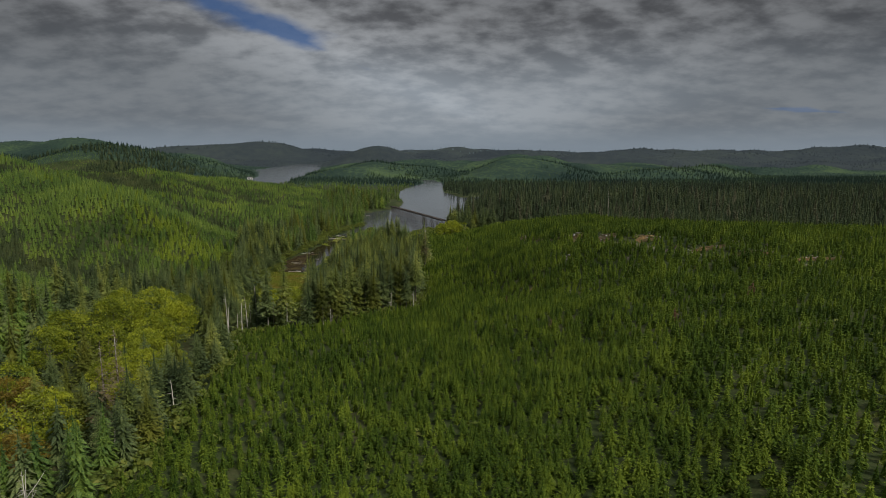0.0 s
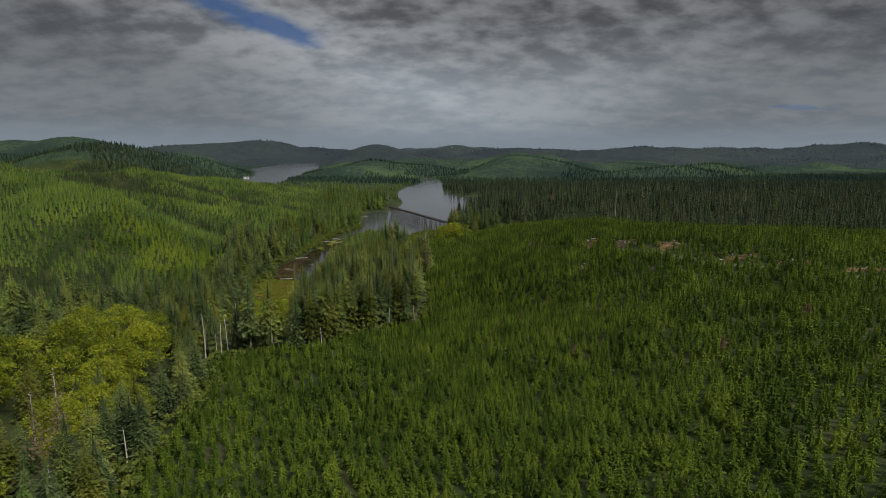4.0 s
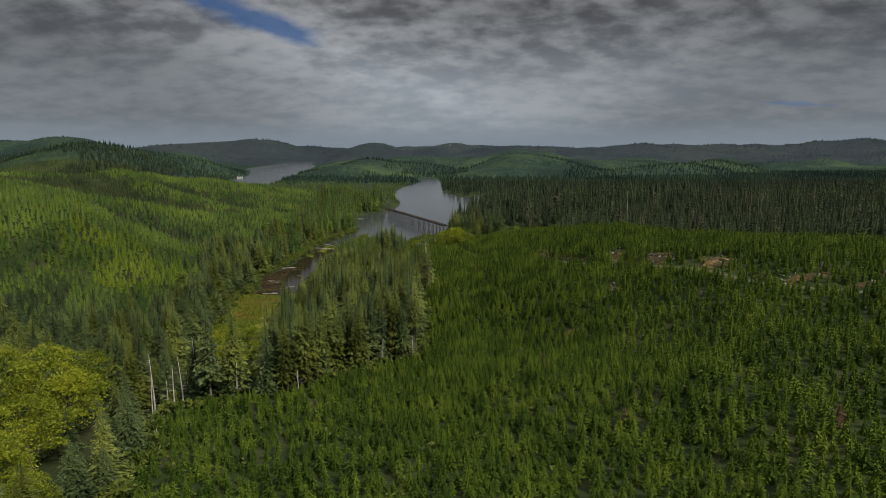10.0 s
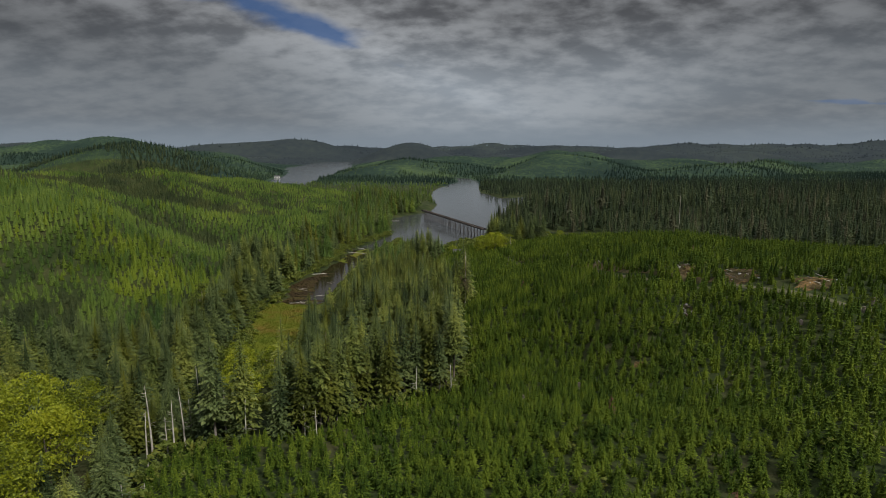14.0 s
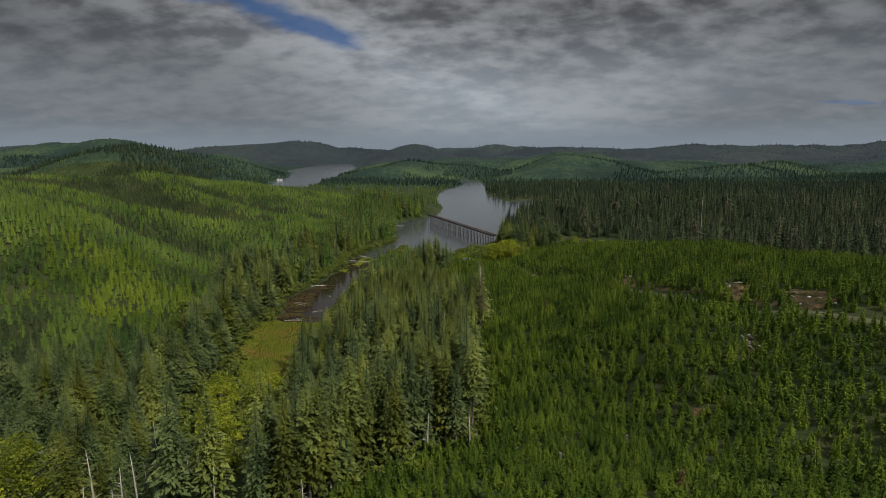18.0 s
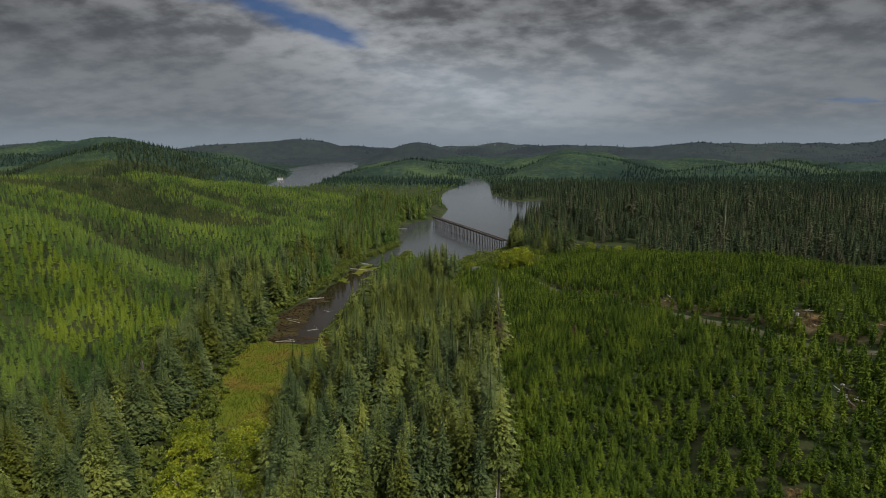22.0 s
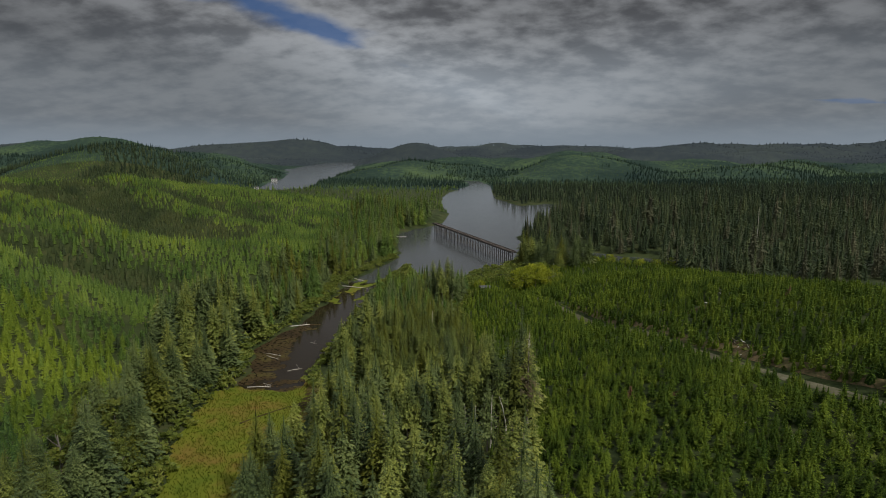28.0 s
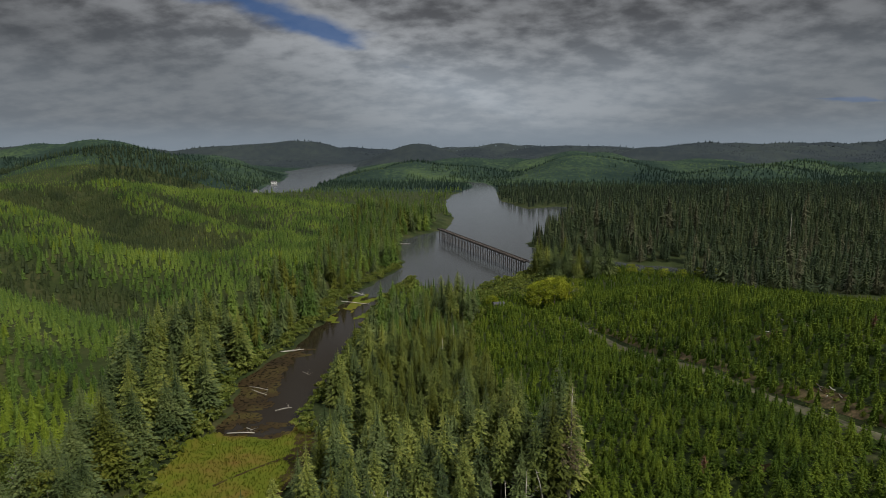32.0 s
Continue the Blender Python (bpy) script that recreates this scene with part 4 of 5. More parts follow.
def patch(name, mid, rx, ry, mat, lift, label, category, seed, step=0.8, kind="structure"):
    """A piece of bare or grassy ground with an uneven outline, laid over the land."""
    r = random.Random(seed)
    ph = [r.random() * 6.28 for _ in range(3)]
    rings, turns = max(4, int(max(rx, ry) / step)), 36
    co, quads = [(mid[0], mid[1])], []
    for i in range(1, rings + 1):
        for k in range(turns):
            a = 6.2832 * k / turns
            edge = 1 + 0.25 * math.sin(2 * a + ph[0]) + 0.14 * math.sin(5 * a + ph[1]) + 0.1 * math.sin(9 * a + ph[2])
            co.append((mid[0] + rx * edge * i / rings * math.cos(a), mid[1] + ry * edge * i / rings * math.sin(a)))
    co = np.array(co)
    z = height(co[:, 0], co[:, 1])
    fade = np.concatenate([[1.0], np.repeat(1 - (np.arange(1, rings + 1) / rings) ** 3, turns)])
    rough = 0.12 * np.array([r.uniform(-1, 1) for _ in range(len(co))])
    z = z + (lift + rough) * fade - 0.05 * (1 - fade)
    for i in range(1, rings):
        for k in range(turns):
            a, b = 1 + (i - 1) * turns + k, 1 + (i - 1) * turns + (k + 1) % turns
            quads.append((a, a + turns, b + turns, b))
    tris = [(0, 1 + k, 1 + (k + 1) % turns) for k in range(turns)]
    me = bpy.data.meshes.new(name)
    me.from_pydata([(*p, h) for p, h in zip(co.tolist(), z.tolist())], [], quads + tris)
    me.materials.append(mat)
    ob = new(name, me)
    return tagged(ob, label, category, kind=kind)


for n, (cx, cy, rx, ry) in enumerate(CUTS):
    patch("soil_bank", (cx, cy), rx, ry, SOIL, 0.22, "bare orange-brown soil of a road cut", "soil bank", 200 + n)
patch("shore_clearing", (-18.5, 380.5), 3.6, 2.2, VERGE_EARTH, 0.3, "bare brown clearing beside the lake shore", "clearing", 230)


def marsh():
    """The marsh: a flat bed of grass with blades in tufts."""
    xs, ys = np.arange(-86, -48, 0.8), np.arange(226, 296, 0.8)
    gx_, gy_ = np.meshgrid(xs, ys)
    z = height(gx_, gy_) + 0.4 + 0.06 * waves(gx_, gy_, 9, 51)
    inside = lambda c: (meadow_distance(c[:, 0], c[:, 1]) + 0.8 * waves(c[:, 0], c[:, 1], 7, 52) < np.where(c[:, 0] < -72, 1.8, 2.5)) & (reach_distance(c[:, 0], c[:, 1]) > -1.5)
    ob = sheet("marsh_meadow", xs, ys, z, GRASS, inside)
    tagged(ob, "flat yellow-green marsh meadow at the head of the creek", "meadow", kind="structure")
    n = 9000
    x, y = RNG.uniform(-84, -52, n), RNG.uniform(228, 294, n)
    k = (meadow_distance(x, y) < np.where(x < -72, 1.8, 2.5)) & (reach_distance(x, y) > -1)
    x, y = x[k], y[k]
    tuft = []
    for b in range(5):
        a = b * 1.256
        tuft += [(0.06 * math.cos(a + 1.5), 0.06 * math.sin(a + 1.5), 0), (0.2 * math.cos(a), 0.2 * math.sin(a), 0.36 + 0.1 * (b % 2)), (-0.06 * math.cos(a + 1.5), -0.06 * math.sin(a + 1.5), 0)]
    shape = (np.array(tuft, np.float32), np.arange(15).reshape(5, 3))
    scatter("marsh_grass", [shape], x, y, 0.5 + 0.7 * RNG.rand(len(x)), GRASS, "tufts of yellow-green and rusty marsh grass", "grass", -0.38)


marsh()
drape("ditch", [(-70, 266.5), (-66, 271.5), (-62, 275.6), (-59.5, 277.6)], 0.4, MUD, 0.55, "narrow dark water channel through the marsh grass", "ditch", 0.8)
tagged(sheet("pond_weed", np.arange(-84, -56, 1.0), np.arange(276, 300, 1.0), np.full((24, 28), 0.03) + 0.012, MUD,
             lambda c: (reach_distance(c[:, 0], c[:, 1]) < 0.5) & (waves(c[:, 0], c[:, 1], 8, 61) + (296 - c[:, 1]) * 0.12 - np.abs(c[:, 0] + 62) * 0.06 > 0.2)),
       "brown floating weed over the muddy shallows", "water weed", kind="structure")
tagged(sheet("pond_weed", np.arange(-86, -68, 0.8), np.arange(290, 345, 0.8), np.full((69, 23), 0.035), MUD,
             lambda c: (reach_distance(c[:, 0], c[:, 1]) < 0.3) & (waves(c[:, 0], c[:, 1], 9, 63) - (c[:, 0] + 74.5) * 0.3 > 0.0)),
       "brown floating weed along the pond's edge", "water weed", kind="structure")
tagged(sheet("pond_weed", np.arange(-62, -52, 0.7), np.arange(262, 288, 0.7), height(*np.meshgrid(np.arange(-62, -52, 0.7), np.arange(262, 288, 0.7))) + 0.56, MUD,
             lambda c: (meadow_distance(c[:, 0], c[:, 1]) < 3.0) & (c[:, 0] + 58.5 + 1.2 * waves(c[:, 0], c[:, 1], 8, 64) + (c[:, 1] - 272) * 0.12 > 0)),
       "rusty brown sedge at the meadow's edge", "sedge", kind="structure")
tagged(sheet("pond_weed", np.arange(-84, -56, 1.0), np.arange(372, 418, 1.0), np.full((46, 28), 0.04), GRASS,
             lambda c: (reach_distance(c[:, 0], c[:, 1]) < 0.3) & (waves(c[:, 0], c[:, 1], 11, 62) > 0.2)),
       "green floating weed along the creek", "water weed", kind="structure")


# ---- the timber trestle across the lake ----
def trestle():
    a, b, deck = Vector((1, 458, 0)), Vector((-50, 576, 0)), 6.5
    run = (b - a).length
    turn = math.atan2((b - a).y, (b - a).x)
    e = thing("trestle_bridge", a, "old weathered timber railway trestle across the lake", "bridge", turn=turn)
    bents = 25
    pile_bm = bmesh.new()
    add_tube(pile_bm, [(0, 0, -4), (0, 0, 0), (0, 0, 1)], [0.2, 0.18, 0.16], 7)
    for v in pile_bm.verts:
        v.co.z = v.co.z if v.co.z < 0.5 else deck - 0.75
    pile = mesh_of("pile", pile_bm, TIMBER)
    bm = bmesh.new()
    add_box(bm, (0.36, 3.2, 0.36), Matrix.Translation((0, 0, deck - 0.55)), 0.03)
    cap = mesh_of("bent", bm, TIMBER)
    braces = []
    for sg in (-1, 1):
        bm = bmesh.new()
        ln = math.hypot(2.4, deck - 1.6)
        add_box(bm, (0.08, ln, 0.16), pose(0.22 * sg, 0, (deck - 0.2) / 2, sg * math.degrees(math.atan2(deck - 1.9, 2.4))), 0.01)
        braces.append(mesh_of("brace", bm, TIMBER))
    for i in range(bents):
        bent = child("bent", cap, e)
        bent.location = ((i + 0.5) * run / bents, 0, 0)
        for k in range(3):
            p = child("pile", pile, bent)
            p.location, p.rotation_euler = ((k - 1) * 0.02, (k - 1) * 1.25, 0), (radians((1 - k) * -2.0), 0, 0)
        for me in braces:
            child("brace", me, bent)
    for yy in (-1.5, -0.8, 0.8, 1.5):
        bm = bmesh.new()
        add_box(bm, (run + 3, 0.3, 0.45), Matrix.Translation((run / 2, yy, deck - 0.12)), 0.02)
        part("stringer", bm, TIMBER, e)
    bm = bmesh.new()
    add_box(bm, (0.24, 3.6, 0.2), None, 0.02)
    tie = mesh_of("tie", bm, TIMBER)
    for i in range(int(run / 0.75)):
        t = child("tie", tie, e)
        t.location, t.rotation_euler = (0.4 + i * 0.75, RNG.uniform(-0.06, 0.06), deck + 0.205), (0, 0, RNG.uniform(-0.02, 0.02))
    for yy in (-0.75, 0.75):
        bm = bmesh.new()
        add_box(bm, (run + 2, 0.08, 0.14), Matrix.Translation((run / 2, yy, deck + 0.375)))
        part("rail", bm, RUST, e, "rusty brown rail")
    for yy in (-1.65, 1.65):
        bm = bmesh.new()
        add_box(bm, (run + 1, 0.2, 0.25), Matrix.Translation((run / 2, yy, deck + 0.43)), 0.02)
        part("guard_timber", bm, TIMBER, e)


trestle()


# ---- broadleaf trees and shrubs ----
def broadleaf(name, places, label, category, group, mat, seed, tall, wide, clumps, leaves, leaf):
    models = []
    for s in range(min(3, len(places))):
        e = thing(name, (0, 0, 0), label, category, group)
        child("trunk", trunk_mesh(seed + s, tall * 0.75, tall * 0.022, 0.05, PALE_BARK if name == "alder_tree" else BARK, 0, 7, 6, wide * 0.9), e)
        child("crown", quick_mesh("crown", *leafy(seed + s, tall, wide, clumps, leaves, leaf), mat), e)
        models.append(e)
    p = np.array(places, float)
    plant(models, p[:, 0], p[:, 1], p[:, 2])


broadleaf("maple_tree", [(-79, 157, 1.1), (-71, 150, 1.0), (-70, 138, 0.9), (-66, 125, 0.85), (-84, 146, 1.0), (-62, 116, 0.75), (-66, 92, 0.8), (-89, 160, 0.9), (-77, 131, 0.85), (-76, 165, 0.9), (-72, 86, 0.85), (-78, 101, 0.8), (-57, 119, 0.6), (-66, 112, 0.75), (-60, 104, 0.6), (-83, 120, 0.8), (-88, 134, 0.85)],
          "broad bigleaf maple with yellowing green leaves", "maple tree", "maples at the old forest's edge", MAPLE, 300, 13, 6.2, 80, 84, 0.24)
broadleaf("maple_tree", [(-74, 98, 0.8), (-80, 92, 0.75), (-64, 83, 0.6)], "bigleaf maple turning ochre among the spruces", "maple tree", "maples at the old forest's edge", OCHRE, 310, 13, 6.0, 66, 70, 0.26)
broadleaf("alder_tree", [(-84, 245, 1.0), (-90, 238, 0.9), (-80, 238, 0.7), (-93, 250, 0.8), (-15, 262, 0.85), (-19, 258, 0.8), (-24, 252, 0.75), (-98, 300, 0.8)],
          "slender alder with thin yellow-green leaves", "alder tree", "alders by the creek", SHRUB, 320, 12, 3.2, 36, 60, 0.26)
broadleaf("willow_bush", [(0, 379, 1.5), (6, 382, 1.6), (12, 386, 1.4), (3, 388, 1.3), (-17, 386, 0.65), (-50, 176, 0.8), (-53, 184, 0.95), (-47, 190, 0.8), (-58, 193, 1.0), (-52, 200, 0.9), (-62, 204, 1.0), (-55, 209, 0.85), (-66, 213, 0.9), (-56, 217, 0.8), (-69, 219, 0.8)] + [(30 + 6.3 * i + 2.4 * math.sin(5.1 * i), 446 + 4 * math.sin(2.3 * i), 0.5 + 0.28 * math.sin(3.7 * i) ** 2) for i in range(10)],
          "rounded yellow-green willow bush near the shore", "willow bush", "willows along the lake shore", MAPLE, 340, 6.5, 4.0, 40, 60, 0.22)
LB = [leafy(360 + s, 2.4, 1.7, 7, 10, 0.42, 0.1) for s in range(3)]
x, y = jittered(-96, -40, 172, 244, 2.6, 0.45, 0.3)
k = (x > shrub_west(y) - 1) & (x < shrub_east(y) + 1) & (meadow_distance(x, y) > 2)
x2, y2 = jittered(-100, -45, 285, 470, 1.7, 0.45, 0.2)
d2 = reach_distance(x2, y2)
k2 = (d2 > 0.2) & (d2 < 3.5) & (meadow_distance(x2, y2) > 1)
x3, y3 = jittered(-100, -45, 228, 300, 2.2, 0.45, 0.2)
m3 = meadow_distance(x3, y3)
k3 = (m3 > 1.5) & (m3 < 5) & (reach_distance(x3, y3) > 0.5) & ~((x3 > -66) & (y3 > 250) & (x3 < -51))
x4, y4 = jittered(-64, 30, 60, 420, 2.7, 0.45, 0.2)
k4 = ((np.abs(x4 - old_edge(y4)) < 3.5) | (np.hypot(x4 + 55, y4 - 160) < 6)) & (reach_distance(x4, y4) > 1) & (y4 < 400)
x5, y5 = jittered(8, 230, 380, 478, 2.0, 0.45, 0.2)
k5 = (y5 + 0.1 * x5 > 400) & (reach_distance(x5, y5) > 1) & (x5 < 85)
scatter("young_fir_planting", YB, x5[k5], y5[k5], 0.45 + 0.45 * RNG.rand(int(k5.sum())), YOUNG, "small green firs and brush behind the planted crest", "fir plantation")
x, y = np.concatenate([x[k], x2[k2], x3[k3], x4[k4]]), np.concatenate([y[k], y2[k2], y3[k3], y4[k4]])
x6, y6 = jittered(-24, 12, 396, 456, 2.6, 0.45, 0.3)
k6 = (reach_distance(x6, y6) > 1.0) & (line_distance(x6, y6, ROAD) > 2.5)
x, y = np.concatenate([x, x6[k6]]), np.concatenate([y, y6[k6]])
scatter("undergrowth", LB, x, y, 0.6 + 0.7 * RNG.rand(len(x)), SHRUB, "olive and yellow-green shrubs along the creek and forest edge", "shrubs")
# tall trees with long bare trunks at the clump's edge, and a grove by the shore
p = np.array([(-12.8, 249), (-15, 246), (-17.5, 252.5), (-20, 245.5), (-11.5, 256), (-8.5, 262), (-36, 247.5), (-33, 246.2), (-29.5, 247.5), (-26, 246.4), (-23, 248.5), (-34, 361), (-30.5, 358), (-27, 364), (-32, 367), (-36.5, 366), (-29, 371), (-25, 360), (-35, 373), (-23.5, 368), (-39, 360)], float)
plant([copy_thing(lean_models[(2, 1)[n % 2]], Matrix()) for n in range(len(p))], p[:, 0], p[:, 1], np.array([1.0, 0.92, 1.05, 0.9, 0.85, 0.8, 0.95, 0.88, 1.0, 0.85, 0.95, 1.1, 1.0, 1.12, 1.05, 0.95, 1.1, 0.9, 1.0, 0.95, 0.85]))
# old trees at the trestle's near end
p = np.array([(6, 452), (11, 446), (15, 455), (20, 449), (24, 441), (9, 438), (17, 436), (28, 451), (33, 446), (4, 444), (22, 432), (30, 436), (13, 463), (38, 442), (8, 457), (18, 443), (26, 446), (12, 434), (35, 452), (20, 458)], float)
plant([copy_thing(models[n % len(models)], Matrix()) for n in range(len(p))], p[:, 0], p[:, 1], 0.85 + 0.45 * RNG.rand(len(p)))
# brush on the open slope
x, y = jittered(-50, 300, 40, 420, 3.2, 0.48, 0.9)
k = in_view(x, y) & (x > old_edge(y)) & (RNG.rand(len(x)) < np.where((line_distance(x, y, VERGE) < 3) | bare_ground(x, y), 0.9, 0.3)) & (reach_distance(x, y) > 2) & (y + 0.1 * x < 402) & (line_distance(x, y, ROAD) > 1.5)
x, y = x[k], y[k]
scatter("slope_brush", [leafy(370 + s, 1.3, 1.0, 4, 7, 0.3, 0.0) for s in range(3)], x, y, 0.6 + 0.7 * RNG.rand(len(x)), SHRUB, "low green brush between the young firs", "shrubs")


# ---- dead trees, stumps, logs ----
def snag(at, tall, thick, seed, lean=0.03, label="bleached grey-white dead standing trunk", stubs=9):
    e = thing("dead_tree", (*at, float(height(*at)) - 0.1), label, "dead tree", "dead trunks at the forest edge")
    child("trunk", trunk_mesh(seed, tall, thick, lean, PALE, stubs), e)


r = random.Random(77)
for n, (sx, sy, st) in enumerate([(-60.5, 161, 13), (-57.5, 160.5, 7), (-56.5, 161, 10), (-55.2, 165, 8.5), (-55.6, 163, 11), (-53.6, 165.5, 14), (-51, 164, 8), (-48.2, 163.5, 10), (-44, 162, 8), (-58.5, 156, 10),
                                  (-53.4, 141, 4.5), (-51.5, 143.5, 2.6), (-31.5, 162, 5.5), (-29.8, 170, 5), (-34, 163.5, 6), (-16.4, 183.5, 7.5), (-9.2, 185.5, 7), (-50, 84, 7), (-52, 90, 9), (-49, 96, 7), (-50, 104, 7), (-36, 246, 9), (-33.5, 245, 10), (-29.7, 247, 9),
                                  (-31, 320, 9), (-33, 338, 8), (-29, 341, 7), (15.4, 398, 9), (-17, 246, 10), (-14.4, 245.5, 11), (-19, 249, 9), (-22.5, 260, 10), (-66, 92, 9), (-92, 330, 8), (36.8, 165, 3.2)]):
    snag((sx, sy), st, 0.09 + 0.008 * st, 400 + n, 0.05)
snag((-11.5, 248), 9, 0.17, 440, 0.22, "leaning bleached dead trunk at the clump's edge", 6)
snag((132, 470), 27, 0.2, 441, 0.01, "tall bleached dead spire above the dark forest", 16)
e = thing("dead_shrub", (-53, 69, float(height(-53, 69)) - 0.1), "pale leafless shrub with many thin branches", "dead shrub")
child("trunk", trunk_mesh(450, 8.5, 0.12, 0.05, PALE, 26, 7, 7, 3.0), e)
x, y = jittered(0, 120, 170, 330, 9, 0.49, 0.3)
k = (RNG.rand(len(x)) < 0.5) & (x > old_edge(y) + 4) & (y + 0.12 * x < 330)
for n, (sx, sy) in enumerate(zip(x[k][:18], y[k][:18])):
    bm = bmesh.new()
    hh = 0.8 + 0.7 * r.random()
    add_tube(bm, [(0, 0, -0.3), (0, 0, 0.3), (0.05, 0, hh)], [0.5, 0.36, 0.3], 8)
    ob = tagged(new("stump", mesh_of("stump", bm, BARK)), "grey weathered stump on the cut-over slope", "stump", "stumps on the slope")
    ob.location = (sx, sy, float(height(sx, sy)))


def log(a, b, thick, seed, group="drift logs in the creek", roots=False):
    rr = random.Random(seed)
    a, b = Vector(a), Vector(b)
    bm = bmesh.new()
    mid = (b - a) * 0.5 + Vector((rr.uniform(-0.3, 0.3), rr.uniform(-0.3, 0.3), 0.05))
    thick *= 0.75
    add_tube(bm, [(0, 0, 0), mid, b - a], [thick, thick * 0.85, thick * 0.5], 8)
    for k in range(7 if roots else 3):
        f = rr.uniform(0.55, 0.98) if not roots else rr.uniform(0.6, 1.0)
        p = (b - a) * f
        q = p + Vector((rr.uniform(-1.6, 1.6), rr.uniform(-1.6, 1.6), rr.uniform(0.0, 1.0)))
        add_tube(bm, [p, q], [thick * 0.3, thick * 0.08], 4)
    ob = tagged(new("drift_log", mesh_of("drift_log", bm, PALE, True)), "bleached drift log lying at the water's edge", "log", group)
    ob.location = a


for n, (p, q, th, rt) in enumerate([((-76.5, 287.5, 0.4), (-70.4, 288, 0.45), 0.22, False), ((-86, 338, 0.4), (-76, 343, 0.35), 0.3, True), ((-73.5, 291, 0.15), (-71, 289.4, 0.3), 0.12, False), ((-80.5, 312, 0.1), (-75.5, 309, 0.1), 0.14, False),
                                    ((-82, 314, 0.1), (-76, 312, 0.1), 0.12, False), ((-70, 300, 0.08), (-66.5, 302, 0.08), 0.12, False), ((-62, 276, 0.5), (-56, 279, 0.6), 0.2, True), ((-82, 402, 0.5), (-66, 398, 0.2), 0.28, True),
                                    ((-80, 420, 0.4), (-70, 412, 0.2), 0.25, True), ((-78, 285, 0.45), (-75, 281, 0.5), 0.12, False), ((-71, 325, 0.08), (-68.5, 323, 0.08), 0.1, False), ((-80, 548, 0.5), (-68, 552, 0.2), 0.25, False)]):
    log(p, q, th, 500 + n, roots=rt)

# pale logs and tops from the felling, on the cuts and by the road
places = [(cx + r.uniform(-0.9, 0.9) * rx, cy + r.uniform(-0.9, 0.9) * ry) for cx, cy, rx, ry in CUTS[:8] for _ in range(7)]
places += [(40 + r.uniform(-6, 12), 296 + r.uniform(-6, 6)) for _ in range(8)] + [(r.uniform(14, 34), r.uniform(200, 285)) for _ in range(10)]
for n, (sx, sy) in enumerate(places):
    a, ln = r.random() * 3.14, r.uniform(0.7, 2.2)
    bm = bmesh.new()
    add_tube(bm, [(0, 0, 0), (math.cos(a) * ln * 0.5, math.sin(a) * ln * 0.5, 0.06), (math.cos(a) * ln, math.sin(a) * ln, r.uniform(0.0, 0.5))], [0.09, 0.08, 0.04], 6)
    ob = tagged(new("slash_log", mesh_of("slash_log", bm, PALE if n % 3 else BARK, True)), "bleached log discarded after felling on bare soil" if n % 3 else "brown bark-covered log discarded after felling", "log", "felling debris on the slope")
    ob.location = (sx, sy, float(height(sx, sy)) + 0.4)

# pale rocks on the banks
for n in range(26):
    cx, cy, rx, ry = CUTS[n % 7]
    bm = bmesh.new()
    bmesh.ops.create_icosphere(bm, subdivisions=1, radius=0.2 + 0.3 * r.random() ** 2)
    for v in bm.verts:
        v.co *= r.uniform(0.75, 1.25)
        v.co.z *= 0.7
    sx, sy = cx + r.uniform(-1, 1) * rx, cy + r.uniform(-1, 1) * ry
    ob = tagged(new("rock", mesh_of("rock", bm, ROCK)), "pale broken rock on the soil bank", "rock", "rocks on the road cut")
    ob.location = (sx, sy, float(height(sx, sy)) + 0.2)

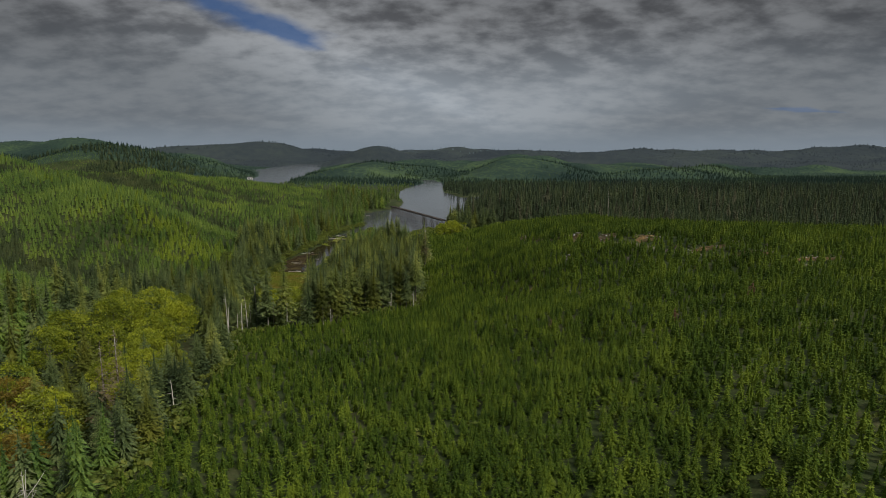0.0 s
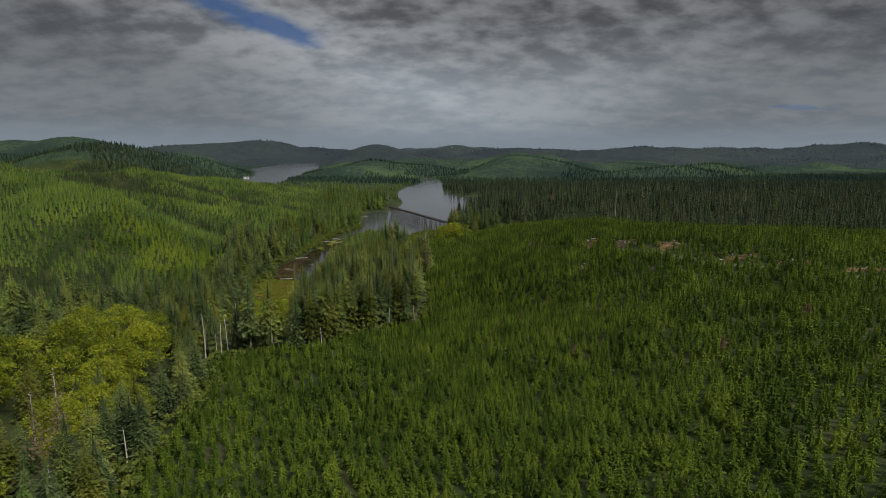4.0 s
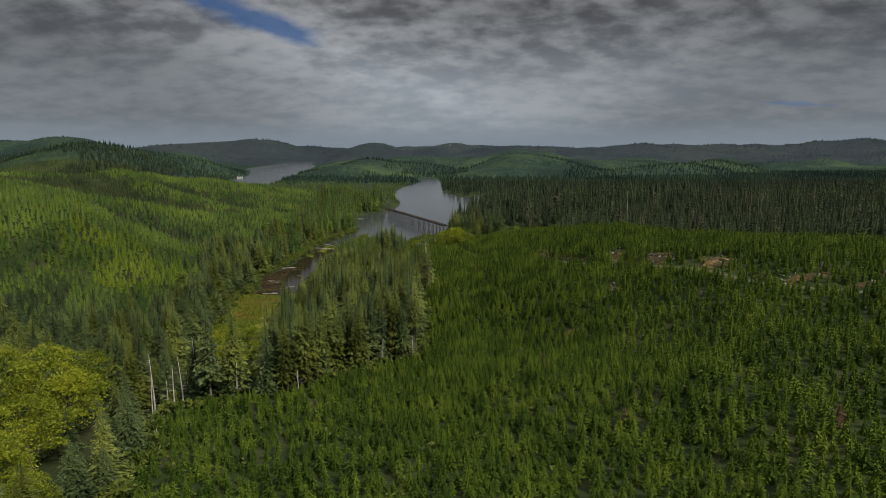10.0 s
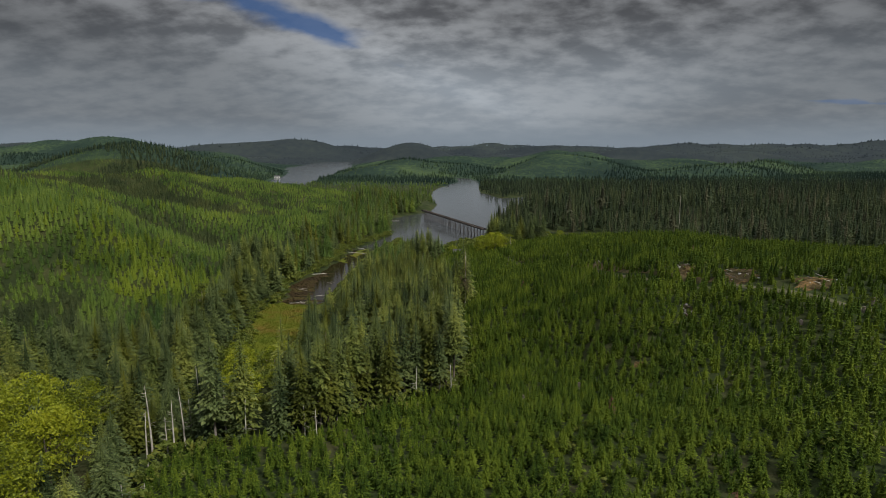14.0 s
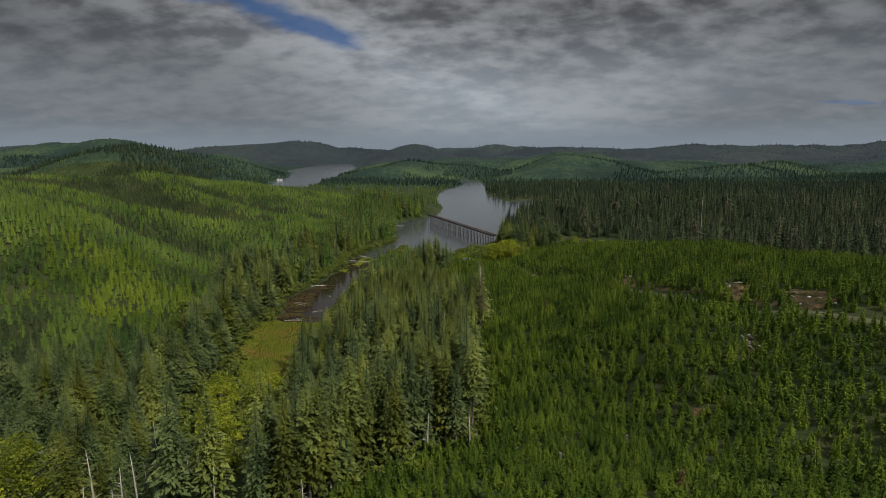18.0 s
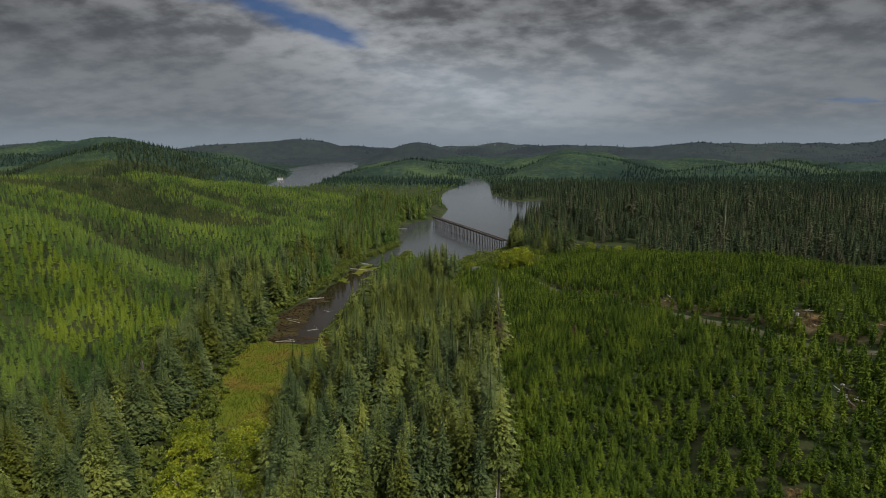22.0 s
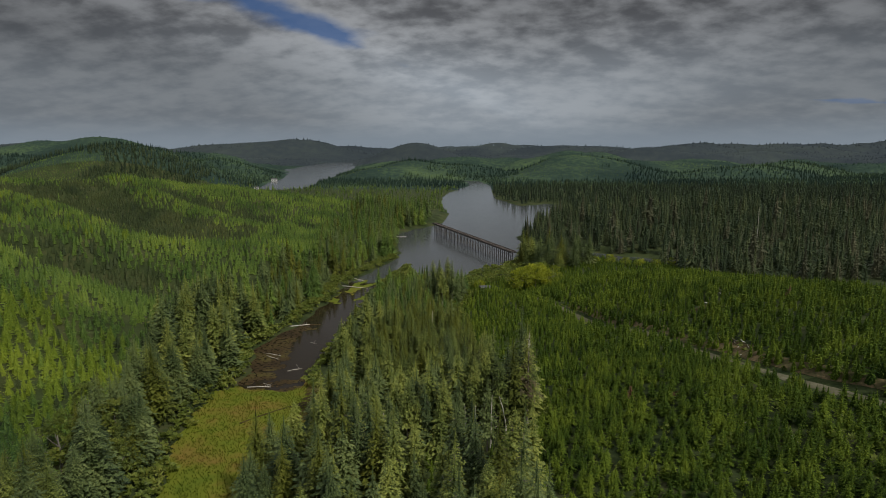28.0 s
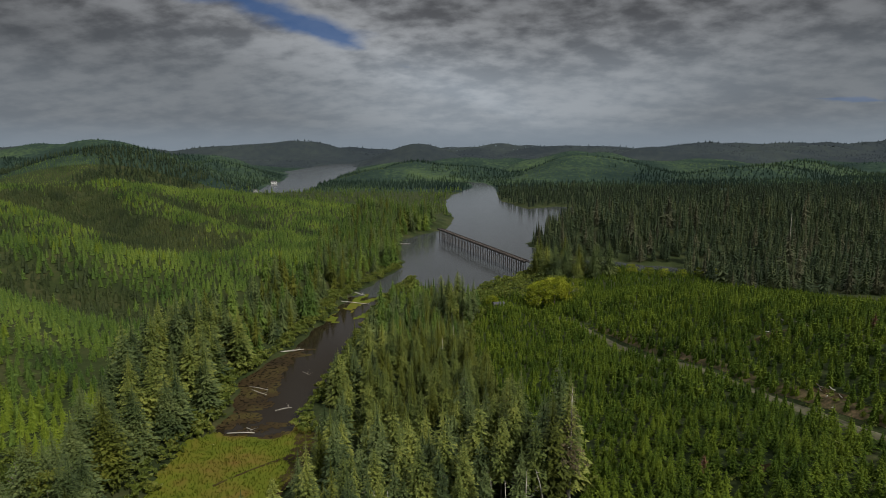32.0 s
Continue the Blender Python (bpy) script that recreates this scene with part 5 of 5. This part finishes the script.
# a few reddened and browned conifers
for n, (sx, sy, kind_) in enumerate([(-7.5, 251, 0), (10.5, 248, 1), (56, 286, 1), (25, 130, 1), (48, 118, 1), (62, 250, 1), (-58, 96, 0), (-60, 104, 0), (70, 130, 1), (18, 160, 1)]):
    e = thing("dying_conifer", (sx, sy, float(height(sx, sy)) - 0.1), "browned dying conifer with thin needles" if kind_ == 0 else "small dead fir with rust-red needles", "conifer", turn=n)
    big = kind_ == 0
    child("trunk", trunk_mesh(600 + n, 18 if big else 3, 0.2 if big else 0.06, 0, PALE if big else BARK, 10 if big else 2), e)
    child("crown", quick_mesh("crown", *(conifer(620 + n, 18.5, 2.5, 22, 8, 3, 0.25, 0.4, 0.7, 0.5, 0.15) if big else conifer(620 + n, 3.4, 1.2, 9, 8, 2, 0.05, 0.3, 0.7, 0.4)), BROWN_FIR if big else RED_FIR), e)


# ---- lakeside houses, far away ----
def house(at, turn, w, d, h, wall, label):
    z = max(0.4, float(height(at[0], at[1])))
    e = thing("lake_house", (*at, z), label, "house", turn=turn)
    bm = bmesh.new()
    add_box(bm, (w, d, h), Matrix.Translation((0, 0, h / 2)))
    part("wall", bm, wall, e)
    bm = bmesh.new()
    vs = [bm.verts.new(p) for p in ((-w / 2 - 0.5, -d / 2 - 0.5, h), (w / 2 + 0.5, -d / 2 - 0.5, h), (w / 2 + 0.5, d / 2 + 0.5, h), (-w / 2 - 0.5, d / 2 + 0.5, h), (-w / 2 - 0.5, 0, h + d * 0.3), (w / 2 + 0.5, 0, h + d * 0.3))]
    for f in ((0, 1, 5, 4), (2, 3, 4, 5), (1, 2, 5), (3, 0, 4), (3, 2, 1, 0)):
        bm.faces.new([vs[i] for i in f])
    part("roof", bm, DARKROOF, e, "low dark gable roof")
    for k in (-0.3, 0.0, 0.3):
        bm = bmesh.new()
        add_box(bm, (w * 0.16, 0.12, h * 0.4), Matrix.Translation((k * w, -d / 2 - 0.03, h * 0.5)))
        part("window", bm, DARKROOF, e)


house((-397, 1222), 0.2, 10, 6, 3.5, WHITE, "white boathouse at the far lake's edge")
house((-350, 1010), 0.4, 6, 4.5, 2.8, WHITE, "small pale cabin among the lakeside trees")
house((-14.5, 380), 0.3, 3.2, 2.2, 2.1, WHITE, "small white shed beside the bare shore clearing")
